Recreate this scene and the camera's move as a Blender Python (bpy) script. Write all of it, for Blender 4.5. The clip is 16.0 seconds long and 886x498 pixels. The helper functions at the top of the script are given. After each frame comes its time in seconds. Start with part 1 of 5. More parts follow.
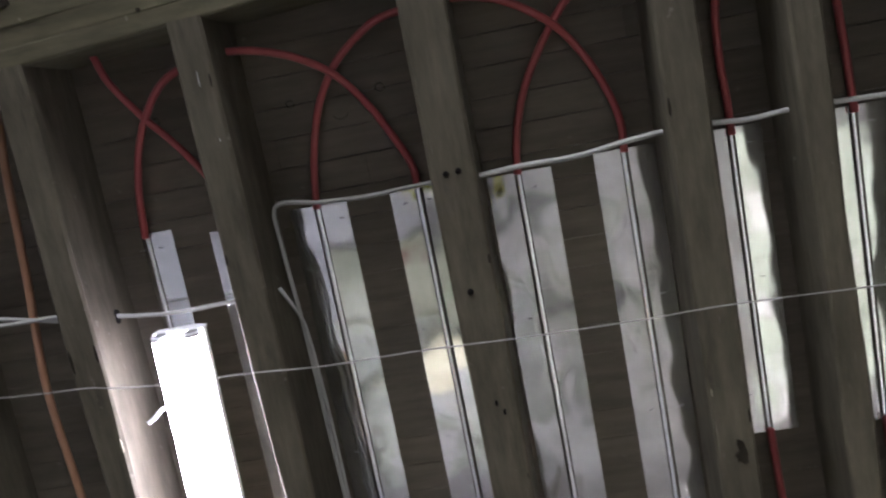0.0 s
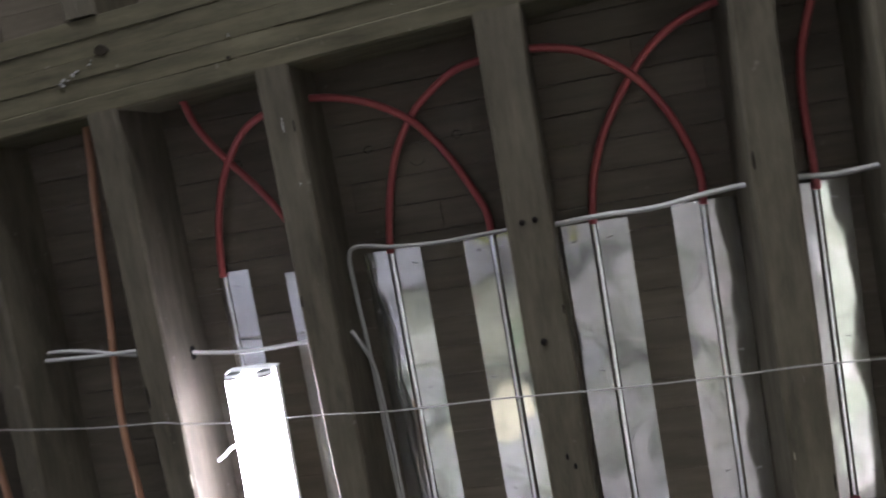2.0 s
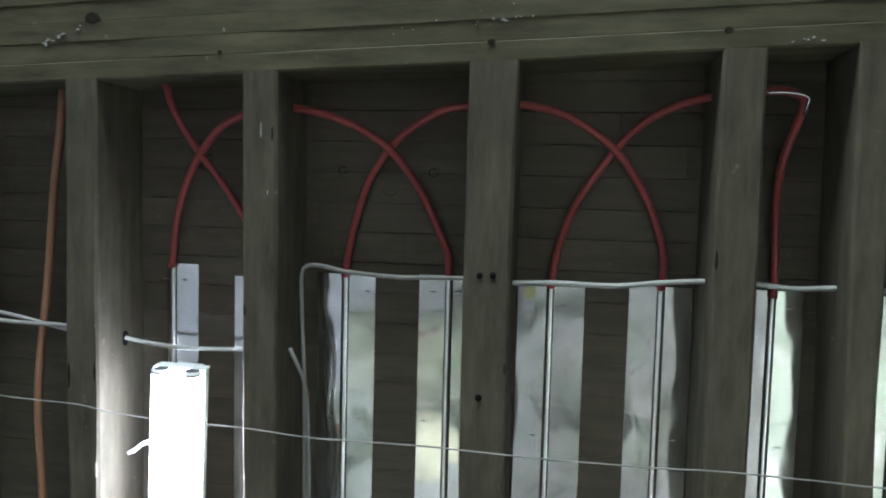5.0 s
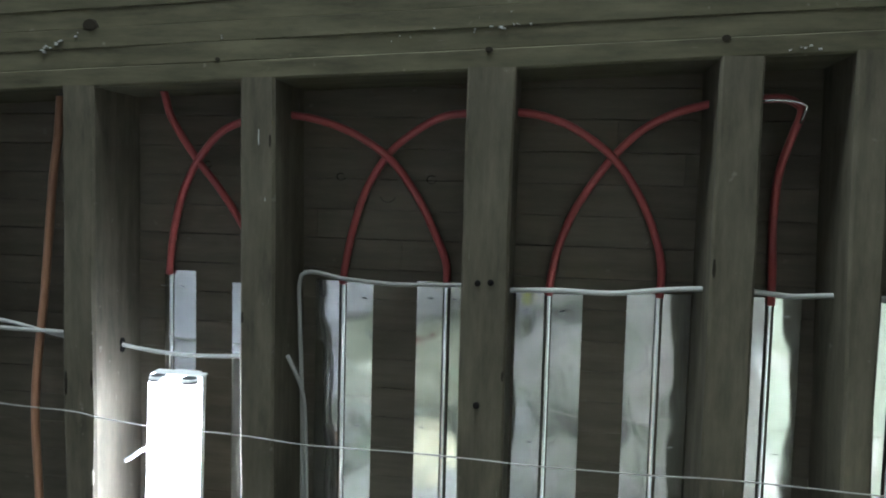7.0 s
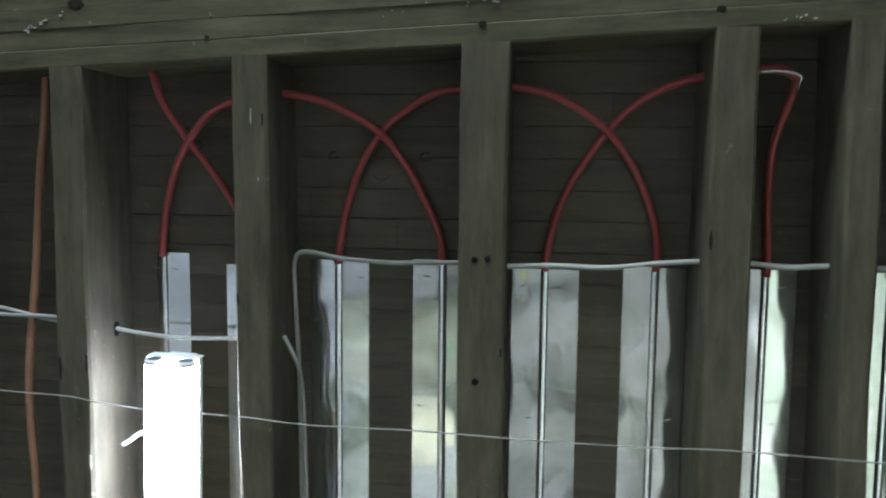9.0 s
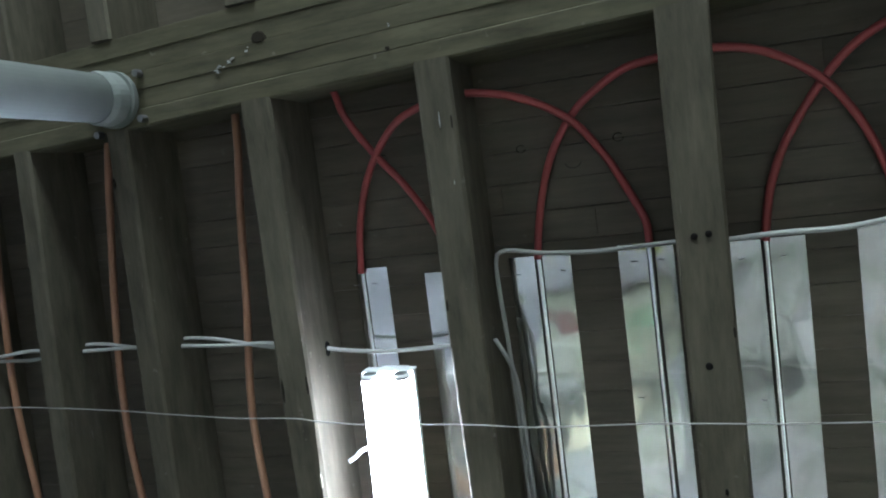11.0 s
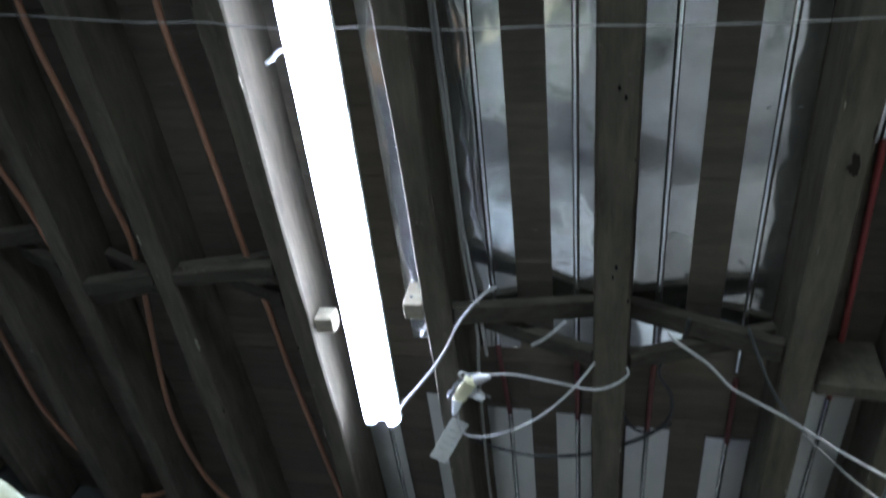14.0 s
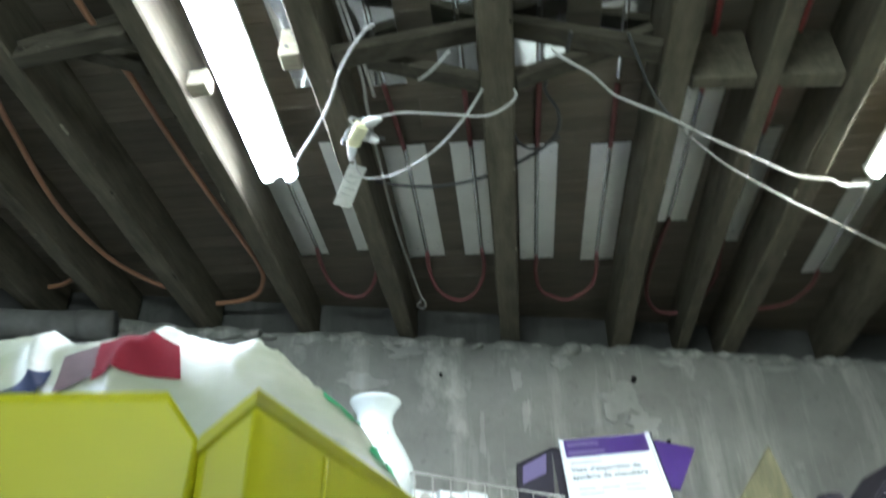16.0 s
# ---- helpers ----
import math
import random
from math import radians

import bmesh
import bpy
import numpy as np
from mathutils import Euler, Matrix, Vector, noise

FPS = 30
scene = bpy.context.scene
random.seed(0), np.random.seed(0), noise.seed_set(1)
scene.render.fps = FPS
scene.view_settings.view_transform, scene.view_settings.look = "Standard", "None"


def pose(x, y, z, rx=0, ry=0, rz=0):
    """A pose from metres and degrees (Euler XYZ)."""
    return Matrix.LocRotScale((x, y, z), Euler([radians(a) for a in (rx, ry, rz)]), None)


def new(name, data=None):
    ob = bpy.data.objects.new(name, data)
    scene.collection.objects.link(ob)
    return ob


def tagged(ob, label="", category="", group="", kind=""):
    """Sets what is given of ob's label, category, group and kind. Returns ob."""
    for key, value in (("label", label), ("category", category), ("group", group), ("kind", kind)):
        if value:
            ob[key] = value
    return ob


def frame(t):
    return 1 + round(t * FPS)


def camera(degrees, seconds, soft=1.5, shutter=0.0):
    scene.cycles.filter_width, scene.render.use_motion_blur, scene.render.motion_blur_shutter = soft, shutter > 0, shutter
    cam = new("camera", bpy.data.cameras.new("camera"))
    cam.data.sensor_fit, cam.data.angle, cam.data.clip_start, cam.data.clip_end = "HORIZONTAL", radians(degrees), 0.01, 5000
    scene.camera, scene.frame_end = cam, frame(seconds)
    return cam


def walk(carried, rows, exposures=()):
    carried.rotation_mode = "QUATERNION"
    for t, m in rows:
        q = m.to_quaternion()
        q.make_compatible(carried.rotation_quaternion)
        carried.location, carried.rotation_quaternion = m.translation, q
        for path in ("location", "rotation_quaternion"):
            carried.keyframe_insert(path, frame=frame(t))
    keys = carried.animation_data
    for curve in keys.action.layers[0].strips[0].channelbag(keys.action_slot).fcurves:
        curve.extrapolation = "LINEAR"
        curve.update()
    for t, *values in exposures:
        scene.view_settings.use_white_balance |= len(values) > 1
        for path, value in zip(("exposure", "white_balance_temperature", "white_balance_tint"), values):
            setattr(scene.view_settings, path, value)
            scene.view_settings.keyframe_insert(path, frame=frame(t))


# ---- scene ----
# seconds, x, y, z and the three turns of the camera
PATH = [
    (0, 0.0103, 0.0706, 0.7749, 169.613, -5.741, 10.991),
    (0.5, -0.0091, 0.0856, 0.7762, 172.095, -7.476, 12.268),
    (1, -0.0169, 0.0793, 0.7748, 173.642, -8.656, 12.831),
    (1.5, -0.0146, 0.0785, 0.7758, 173.585, -8.941, 11.404),
    (2, -0.0226, 0.0520, 0.7731, 172.777, -10.095, 9.998),
    (2.5, -0.0483, 0.0269, 0.7655, 172.983, -12.723, 3.992),
    (3, -0.0288, 0.0200, 0.7839, 174.212, -12.540, -0.098),
    (3.5, -0.0203, 0.0116, 0.7882, 174.273, -10.123, -1.770),
    (4, -0.0037, 0.0214, 0.7940, 175.274, -9.703, -1.883),
    (4.5, 0.0007, 0.0159, 0.7983, 175.814, -9.080, -1.471),
    (7, 0.0002, -0.0002, 0.7999, 176.096, -8.809, -1.500),
    (7.5, 0.0043, 0.0176, 0.8009, 176.452, -8.349, -1.560),
    (8, 0.0068, 0.0093, 0.8010, 176.149, -8.128, -1.541),
    (8.5, 0.0012, 0.0062, 0.8029, 175.994, -8.109, -1.506),
    (9, -0.0164, 0.0087, 0.8036, 174.578, -7.818, -0.600),
    (9.5, -0.1000, 0.0026, 0.8197, 173.338, -10.085, 6.970),
    (10, -0.1571, 0.0212, 0.8179, 173.387, -16.296, 7.629),
    (10.2, -0.1609, 0.0245, 0.8196, 173.586, -16.879, 7.582),
    (12.3, -0.1737, 0.0136, 0.8226, 170.376, -16.052, 7.386),
    (12.5, -0.1568, 0.0396, 0.8275, 169.545, -16.533, 7.201),
    (13, -0.1331, 0.0332, 0.8346, 161.779, -16.864, 5.428),
    (13.5, -0.1252, -0.0338, 0.8204, 149.871, -13.177, 5.623),
    (13.7, -0.1394, -0.0554, 0.7923, 145.979, -11.599, 5.887),
    (14, -0.1343, -0.0456, 0.8027, 142.159, -11.106, 6.305),
    (14.5, -0.1434, -0.0792, 0.8421, 134.553, -9.611, 6.202),
    (15, -0.1558, -0.0731, 0.8450, 128.024, -8.631, 6.580),
    (15.5, -0.1496, -0.0642, 0.8491, 125.875, -4.311, 5.215),
    (16, -0.1529, -0.0423, 0.8230, 122.631, 0.731, 5.668),
]
# the clip's camera drifts from a warm to a greenish white balance
EXPOSURES = [(0.0, 1.54, 6000, 36), (3.0, 1.64, 5850, 36), (3.5, 1.66, 5750, 31), (4.5, 1.72, 5600, 19), (9.0, 1.74, 5540, 16), (12.5, 1.50, 5300, 18), (13.5, 0.95, 5250, 22), (14.5, 0.88, 5250, 21), (15.2, 1.19, 5450, 17), (16.0, 1.72, 5720, 11)]
cam = camera(60.0, 16.0, soft=2.0, shutter=0.7)
walk(cam, [(t, pose(*row)) for t, *row in PATH], EXPOSURES)

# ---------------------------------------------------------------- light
# Basement lit by its shop lights, plus an added unseen window behind the camera.
world = bpy.data.worlds.new("basement")
world.use_nodes = True
sky = world.node_tree.nodes.new("ShaderNodeTexSky")
sky.sky_type, sky.sun_disc, sky.sun_elevation, sky.sun_rotation = "NISHITA", False, radians(40), radians(200)
world.node_tree.links.new(sky.outputs["Color"], world.node_tree.nodes["Background"].inputs["Color"])
world.node_tree.nodes["Background"].inputs["Strength"].default_value = 0.08
scene.world = world
# area lamp put in the unseen window as fill
window_fill = bpy.data.lights.new("window_daylight", "AREA")
window_fill.shape, window_fill.size, window_fill.size_y, window_fill.energy, window_fill.color = "RECTANGLE", 1.45, 0.78, 42.0, (0.94, 1.0, 0.92)
new("window_daylight", window_fill).matrix_world = pose(-0.6, -3.15, 1.56, 90, 0, 0)
TUBE_POWER = 22.0

# where the carton stands, tipped back
BOX_AT = pose(0.0084, 2.2624, 1.3372, -33.1, -2.48, -0.42)

# ---------------------------------------------------------------- materials
def nodes_of(name):
    m = bpy.data.materials.new(name)
    m.use_nodes = True
    return m, m.node_tree.nodes, m.node_tree.links, m.node_tree.nodes["Principled BSDF"]


def noise_node(n, l, vec, scale, detail=4.0, rough=0.6):
    t = n.new("ShaderNodeTexNoise")
    t.inputs["Scale"].default_value = scale
    t.inputs["Detail"].default_value = detail
    t.inputs["Roughness"].default_value = rough
    l.new(vec, t.inputs["Vector"])
    return t.outputs["Fac"]


def ramp(n, l, fac, stops):
    r = n.new("ShaderNodeValToRGB")
    while len(r.color_ramp.elements) < len(stops):
        r.color_ramp.elements.new(0.5)
    for e, (p, c) in zip(r.color_ramp.elements, stops):
        e.position, e.color = p, (*c, 1)
    l.new(fac, r.inputs["Fac"])
    return r.outputs["Color"]


def mixed(n, l, fac, a, b, how="MIX"):
    x = n.new("ShaderNodeMix")
    x.data_type, x.blend_type = "RGBA", how
    for sock, v in ((x.inputs["Factor"], fac), (x.inputs["A"], a), (x.inputs["B"], b)):
        if isinstance(v, float):
            sock.default_value = v
        elif isinstance(v, tuple):
            sock.default_value = (*v, 1)
        else:
            l.new(v, sock)
    return x.outputs["Result"]


def bumped(n, l, b, height, strength, distance):
    x = n.new("ShaderNodeBump")
    x.inputs["Strength"].default_value, x.inputs["Distance"].default_value = strength, distance
    l.new(height, x.inputs["Height"])
    l.new(x.outputs["Normal"], b.inputs["Normal"])


def coords(n, l, scale=(1, 1, 1), shift=True):
    c = n.new("ShaderNodeTexCoord")
    m = n.new("ShaderNodeMapping")
    m.inputs["Scale"].default_value = scale
    l.new(c.outputs["Object"], m.inputs["Vector"])
    if shift:
        info = n.new("ShaderNodeObjectInfo")
        v = n.new("ShaderNodeVectorMath")
        v.operation = "MULTIPLY"
        l.new(info.outputs["Random"], v.inputs[0])
        v.inputs[1].default_value = (37.0, 91.0, 53.0)
        l.new(v.outputs["Vector"], m.inputs["Location"])
    return m.outputs["Vector"]


def value_of(n, l, fac, lo, hi):
    r = n.new("ShaderNodeMapRange")
    r.inputs["To Min"].default_value, r.inputs["To Max"].default_value = lo, hi
    l.new(fac, r.inputs["Value"])
    return r.outputs["Result"]


def wood(name, dark, light, along, rough=0.75, island=False, stain=0.5, blotchy=1.0):
    """Sawn timber with its grain along the given axis, stains and pale scuffs."""
    m, n, l, b = nodes_of(name)
    s = [26.0, 26.0, 26.0]
    s[along] = 1.6
    v = coords(n, l, tuple(s))
    grain = noise_node(n, l, v, 2.2, 6.0, 0.65)
    col = ramp(n, l, grain, [(0.25, dark), (0.75, light)])
    w = coords(n, l, (1, 1, 1))
    big = noise_node(n, l, w, 5.0, 3.0)
    col = mixed(n, l, value_of(n, l, big, 0.0, stain), col, tuple(c * 0.45 for c in dark))
    if island:
        g = n.new("ShaderNodeNewGeometry")
        tone = ramp(n, l, g.outputs["Random Per Island"], [(0.0, (0.82, 0.82, 0.82)), (1.0, (1.08, 1.06, 1.04))])
        col = mixed(n, l, 1.0, col, tone, "MULTIPLY")
    s[along] = 5.0
    blot = noise_node(n, l, coords(n, l, tuple(q * 0.42 for q in s)), 2.6, 7.0, 0.72)
    col = mixed(n, l, 1.0, col, ramp(n, l, blot, [(0.28, (1 - 0.5 * blotchy,) * 3), (0.5, (0.98, 0.98, 0.98)), (0.76, (1 + 0.42 * blotchy,) * 3)]), "MULTIPLY")
    s[along] = 2.2
    scratch = ramp(n, l, noise_node(n, l, coords(n, l, tuple(q * 2.1 for q in s)), 2.3, 2.0), [(0.73, (0, 0, 0)), (0.77, (1, 1, 1))])
    col = mixed(n, l, value_of(n, l, scratch, 0.0, 0.28 * blotchy), col, (0.40, 0.38, 0.33))
    spots = ramp(n, l, noise_node(n, l, w, 34.0, 2.0), [(0.70, (0, 0, 0)), (0.78, (1, 1, 1))])
    col = mixed(n, l, value_of(n, l, spots, 0.0, 0.22 * blotchy), col, (0.42, 0.40, 0.34))
    l.new(col, b.inputs["Base Color"])
    b.inputs["Roughness"].default_value = rough
    b.inputs["Specular IOR Level"].default_value = 0.12
    bumped(n, l, b, grain, 0.25, 0.002)
    return m


def plain(name, colour, rough=0.5, metal=0.0, vary=0.15, scale=30.0, bump=0.0, spec=0.5):
    m, n, l, b = nodes_of(name)
    v = coords(n, l)
    f = noise_node(n, l, v, scale)
    col = mixed(n, l, value_of(n, l, f, 0.0, 1.0), tuple(c * (1 - vary) for c in colour), tuple(min(1.0, c * (1 + vary)) for c in colour))
    l.new(col, b.inputs["Base Color"])
    l.new(value_of(n, l, noise_node(n, l, v, scale * 0.3), max(0.02, rough - 0.12), min(1.0, rough + 0.12)), b.inputs["Roughness"])
    b.inputs["Metallic"].default_value = metal
    b.inputs["Specular IOR Level"].default_value = spec
    if bump:
        bumped(n, l, b, f, bump, 0.002)
    return m


def glow(name, colour, strength):
    m, n, l, b = nodes_of(name)
    b.inputs["Base Color"].default_value = (0.85, 0.85, 0.85, 1)
    b.inputs["Emission Color"].default_value = (*colour, 1)
    b.inputs["Emission Strength"].default_value = strength
    return m


def sheet_metal(name, dent, lo, hi, tone=0.60):
    """Thin aluminium sheet, dull and crinkled, so that it mirrors the room below in soft patches."""
    m, n, l, b = nodes_of(name)
    v = coords(n, l, (1, 1, 1))
    film = noise_node(n, l, v, 9.0, 5.0)
    l.new(ramp(n, l, film, [(0.3, (tone, tone, tone - 0.03)), (0.7, (tone * 0.5 + 0.46, tone * 0.5 + 0.46, tone * 0.5 + 0.43))]), b.inputs["Base Color"])
    b.inputs["Metallic"].default_value = 1.0
    l.new(value_of(n, l, noise_node(n, l, v, 16.0, 5.0), lo, hi), b.inputs["Roughness"])
    w = coords(n, l, (1.0, 0.7, 1.0))
    soft = noise_node(n, l, w, 4.6, 2.0, 0.5)
    ridge = n.new("ShaderNodeTexNoise")
    ridge.noise_type = "RIDGED_MULTIFRACTAL"
    ridge.inputs["Scale"].default_value, ridge.inputs["Detail"].default_value = 5.0, 1.0
    l.new(w, ridge.inputs["Vector"])
    add = n.new("ShaderNodeMath")
    add.operation = "MULTIPLY_ADD"
    l.new(ridge.outputs["Fac"], add.inputs[0])
    add.inputs[1].default_value = 0.13
    l.new(soft, add.inputs[2])
    bumped(n, l, b, add.outputs["Value"], 1.0, dent)
    dull = n.new("ShaderNodeBsdfAnisotropic")
    dull.inputs["Color"].default_value = (tone + 0.05, tone + 0.05, tone + 0.01, 1)
    dull.inputs["Roughness"].default_value = 0.5
    mix = n.new("ShaderNodeMixShader")
    mix.inputs["Fac"].default_value = 0.12
    l.new(b.outputs[0], mix.inputs[1])
    l.new(dull.outputs[0], mix.inputs[2])
    l.new(mix.outputs[0], n["Material Output"].inputs["Surface"])
    return m


def concrete(name, base, patch):
    m, n, l, b = nodes_of(name)
    v = coords(n, l, (1, 1, 1), False)
    col = ramp(n, l, noise_node(n, l, v, 3.0, 8.0, 0.7), [(0.3, tuple(c * 0.62 for c in base)), (0.7, base)])
    runs = noise_node(n, l, coords(n, l, (9.0, 9.0, 0.9), False), 1.0, 5.0)
    col = mixed(n, l, ramp(n, l, runs, [(0.52, (0, 0, 0)), (0.75, (0.55, 0.55, 0.55))]), col, patch)
    lime = noise_node(n, l, coords(n, l, (1.6, 1.6, 1.0), False), 2.4, 8.0, 0.66)
    col = mixed(n, l, ramp(n, l, lime, [(0.58, (0, 0, 0)), (0.70, (0.55, 0.55, 0.55))]), col, patch)
    fine = noise_node(n, l, coords(n, l, (30.0, 30.0, 2.5), False), 1.0, 4.0)
    col = mixed(n, l, ramp(n, l, fine, [(0.62, (0, 0, 0)), (0.78, (0.35, 0.35, 0.35))]), col, patch)
    pits = ramp(n, l, noise_node(n, l, v, 26.0, 3.0), [(0.22, (0.45, 0.45, 0.45)), (0.40, (1, 1, 1))])
    col = mixed(n, l, 0.45, col, pits, "MULTIPLY")
    l.new(col, b.inputs["Base Color"])
    b.inputs["Roughness"].default_value = 0.9
    bumped(n, l, b, noise_node(n, l, v, 22.0, 8.0), 0.6, 0.006)
    return m


def thin_plastic(name, colour, through_part, rough=0.3, crinkle=0.0):
    m, n, l, b = nodes_of(name)
    v = coords(n, l)
    f = noise_node(n, l, v, 18.0)
    slack = ramp(n, l, noise_node(n, l, v, 7.0, 5.0, 0.6), [(0.35, (0.68, 0.70, 0.60)), (0.6, (1, 1, 1))])
    col = mixed(n, l, f, tuple(c * 0.85 for c in colour), colour)
    if crinkle:
        col = mixed(n, l, 1.0, col, slack, "MULTIPLY")
    l.new(col, b.inputs["Base Color"])
    b.inputs["Roughness"].default_value = rough
    if crinkle:
        ridge = n.new("ShaderNodeTexNoise")
        ridge.noise_type = "RIDGED_MULTIFRACTAL"
        ridge.inputs["Scale"].default_value, ridge.inputs["Detail"].default_value = 26.0, 2.0
        ridge.inputs["Distortion"].default_value = 0.6
        l.new(v, ridge.inputs["Vector"])
        bumped(n, l, b, ridge.outputs["Fac"], 1.0, crinkle)
    t = n.new("ShaderNodeBsdfTranslucent")
    t.inputs["Color"].default_value = (*colour, 1)
    mix = n.new("ShaderNodeMixShader")
    mix.inputs["Fac"].default_value = through_part
    l.new(b.outputs[0], mix.inputs[1])
    l.new(t.outputs[0], mix.inputs[2])
    l.new(mix.outputs[0], n["Material Output"].inputs["Surface"])
    return m


JOIST = wood("old joist timber", (0.092, 0.082, 0.058), (0.138, 0.123, 0.088), 1, stain=0.6, blotchy=0.85)
BEAM = wood("old beam timber", (0.090, 0.082, 0.050), (0.136, 0.125, 0.079), 0, stain=0.55, blotchy=0.9)
BOARD = wood("subfloor boards", (0.100, 0.087, 0.065), (0.136, 0.119, 0.090), 0, island=True, stain=0.35, blotchy=0.45)
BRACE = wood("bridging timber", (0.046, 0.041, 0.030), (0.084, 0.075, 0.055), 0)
NEWWOOD = wood("paler block timber", (0.26, 0.235, 0.165), (0.40, 0.37, 0.28), 0, stain=0.2)
CHALK = plain("dried plaster", (0.42, 0.42, 0.40), 0.9, vary=0.5, scale=220.0, bump=0.5)
ALU = sheet_metal("aluminium sheet", 0.0120, 0.05, 0.15, 0.46)
ALU_FLAT = sheet_metal("flat aluminium sheet", 0.0062, 0.24, 0.42, 0.74)
CHANNEL = plain("aluminium channel", (0.72, 0.73, 0.73), 0.20, 1.0, 0.06, 60.0)
STEEL = plain("staple steel", (0.26, 0.26, 0.26), 0.5, 1.0)
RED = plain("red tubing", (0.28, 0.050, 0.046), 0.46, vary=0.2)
# darker copy of RED: the shade of the far bays put into the colour
SHADEDRED = plain("red tubing with painted shade", (0.125, 0.040, 0.037), 0.8, vary=0.3)
ORANGE = plain("orange tubing", (0.31, 0.158, 0.088), 0.45, vary=0.22)
WHITECABLE = plain("white cable sheath", (0.40, 0.40, 0.38), 0.5, vary=0.12)
GREYCABLE = plain("dusty cable sheath", (0.27, 0.265, 0.245), 0.6, vary=0.2)
DARKCABLE = plain("dark cable sheath", (0.03, 0.03, 0.03), 0.5, vary=0.3)
WIRE = plain("galvanised wire", (0.30, 0.29, 0.27), 0.55, 0.4, 0.25)
ENAMEL = plain("white enamel", (0.82, 0.83, 0.83), 0.35, vary=0.05)
CAPDARK = plain("tube end cap", (0.12, 0.13, 0.13), 0.4, 0.6)
PARGE = concrete("dark grey parging", (0.065, 0.065, 0.060), (0.12, 0.12, 0.11))
CONCRETE = concrete("foundation concrete", (0.185, 0.187, 0.168), (0.39, 0.395, 0.355))
LIME = concrete("flaking lime", (0.25, 0.255, 0.23), (0.40, 0.405, 0.37))
PLASTER = concrete("plain wall", (0.30, 0.30, 0.285), (0.40, 0.40, 0.385))
FLOOR = concrete("basement floor", (0.30, 0.30, 0.29), (0.40, 0.40, 0.38))
PAINTED = plain("grey painted steel", (0.185, 0.20, 0.185), 0.42, 0.0, 0.2, 12.0, 0.15)
CLAY = plain("dusty drain pipe", (0.085, 0.085, 0.075), 0.9, vary=0.5, scale=14.0, bump=0.6)
BENCH = plain("worn worktop", (0.19, 0.195, 0.185), 0.6, vary=0.3, scale=5.0, bump=0.1)
TAGPAPER = plain("grubby tag paper", (0.44, 0.45, 0.41), 0.7, vary=0.3, scale=60.0)
SMUDGE = plain("faded print", (0.34, 0.35, 0.32), 0.7, vary=0.4, scale=80.0)
PAPER = plain("white paper", (0.78, 0.78, 0.76), 0.7, vary=0.05)


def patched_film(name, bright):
    """Film added for plates to mirror: white and green patches, shade painted as dark ones."""
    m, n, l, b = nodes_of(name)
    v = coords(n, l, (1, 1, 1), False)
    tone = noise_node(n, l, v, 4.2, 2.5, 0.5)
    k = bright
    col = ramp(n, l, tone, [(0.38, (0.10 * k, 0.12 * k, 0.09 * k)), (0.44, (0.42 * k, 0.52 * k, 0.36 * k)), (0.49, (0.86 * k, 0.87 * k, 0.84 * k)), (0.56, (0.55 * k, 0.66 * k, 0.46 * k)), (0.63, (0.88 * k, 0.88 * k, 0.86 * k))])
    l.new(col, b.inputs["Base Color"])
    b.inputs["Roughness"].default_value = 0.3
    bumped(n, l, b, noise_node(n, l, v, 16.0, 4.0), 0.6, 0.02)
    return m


# unseen reflectors: bright and dim copies set how strongly the plates shine
FILM = patched_film("bright reflector film", 0.47)
# the green cast of light in the plates is put into this colour
SHEET = plain("greenish reflector sheet", (0.52, 0.60, 0.50), 0.6, vary=0.15, scale=3.0, bump=0.2)
FILM_DULL = patched_film("dim reflector film", 0.22)
YELLOW = thin_plastic("yellow bin plastic", (0.47, 0.465, 0.006), 0.60, 0.5)
BAG = thin_plastic("milky bag film", (0.44, 0.46, 0.375), 0.40, 0.42, 0.003)
BAGEDGE = thin_plastic("glossy bag fold", (0.66, 0.68, 0.60), 0.45, 0.16, 0.003)
BAGRED = plain("red print", (0.13, 0.012, 0.020), 0.7, spec=0.03)
BAGBLUE = plain("blue print", (0.025, 0.032, 0.065), 0.7, spec=0.03)
BAGPINK = plain("faded red print", (0.10, 0.068, 0.072), 0.6, vary=0.3, scale=40.0, spec=0.1)
BAGGREEN = plain("green print", (0.01, 0.25, 0.09), 0.3)
CERAMIC = plain("white glazed ceramic", (0.50, 0.55, 0.545), 0.25, vary=0.06)
INK = plain("dark ink", (0.03, 0.035, 0.05), 0.5)
PURPLE = plain("purple card", (0.034, 0.014, 0.105), 0.4, vary=0.1)
CARDWHITE = plain("white card", (0.54, 0.575, 0.58), 0.5, vary=0.04)
BRANDGREY = plain("muted lilac print", (0.11, 0.09, 0.18), 0.5, vary=0.35, scale=260.0)
CARDDARK = plain("dark card edge", (0.018, 0.016, 0.022), 0.7, spec=0.2)
KRAFT = plain("brown card", (0.36, 0.26, 0.16), 0.8, vary=0.15)
CREAM = plain("cream plastic", (0.66, 0.64, 0.42), 0.4, vary=0.08)
CREAMADAPT = plain("cream adapter plastic", (0.68, 0.66, 0.42), 0.4, vary=0.1)
LIDCREAM = plain("cream tub lid", (0.30, 0.33, 0.19), 0.35, vary=0.06)
TUBPURPLE = plain("violet tub", (0.10, 0.05, 0.42), 0.35, vary=0.1)
TUBORANGE = plain("orange tub print", (0.62, 0.22, 0.06), 0.4)
KNOT = plain("dark knot wood", (0.026, 0.022, 0.016), 0.9, spec=0.04)
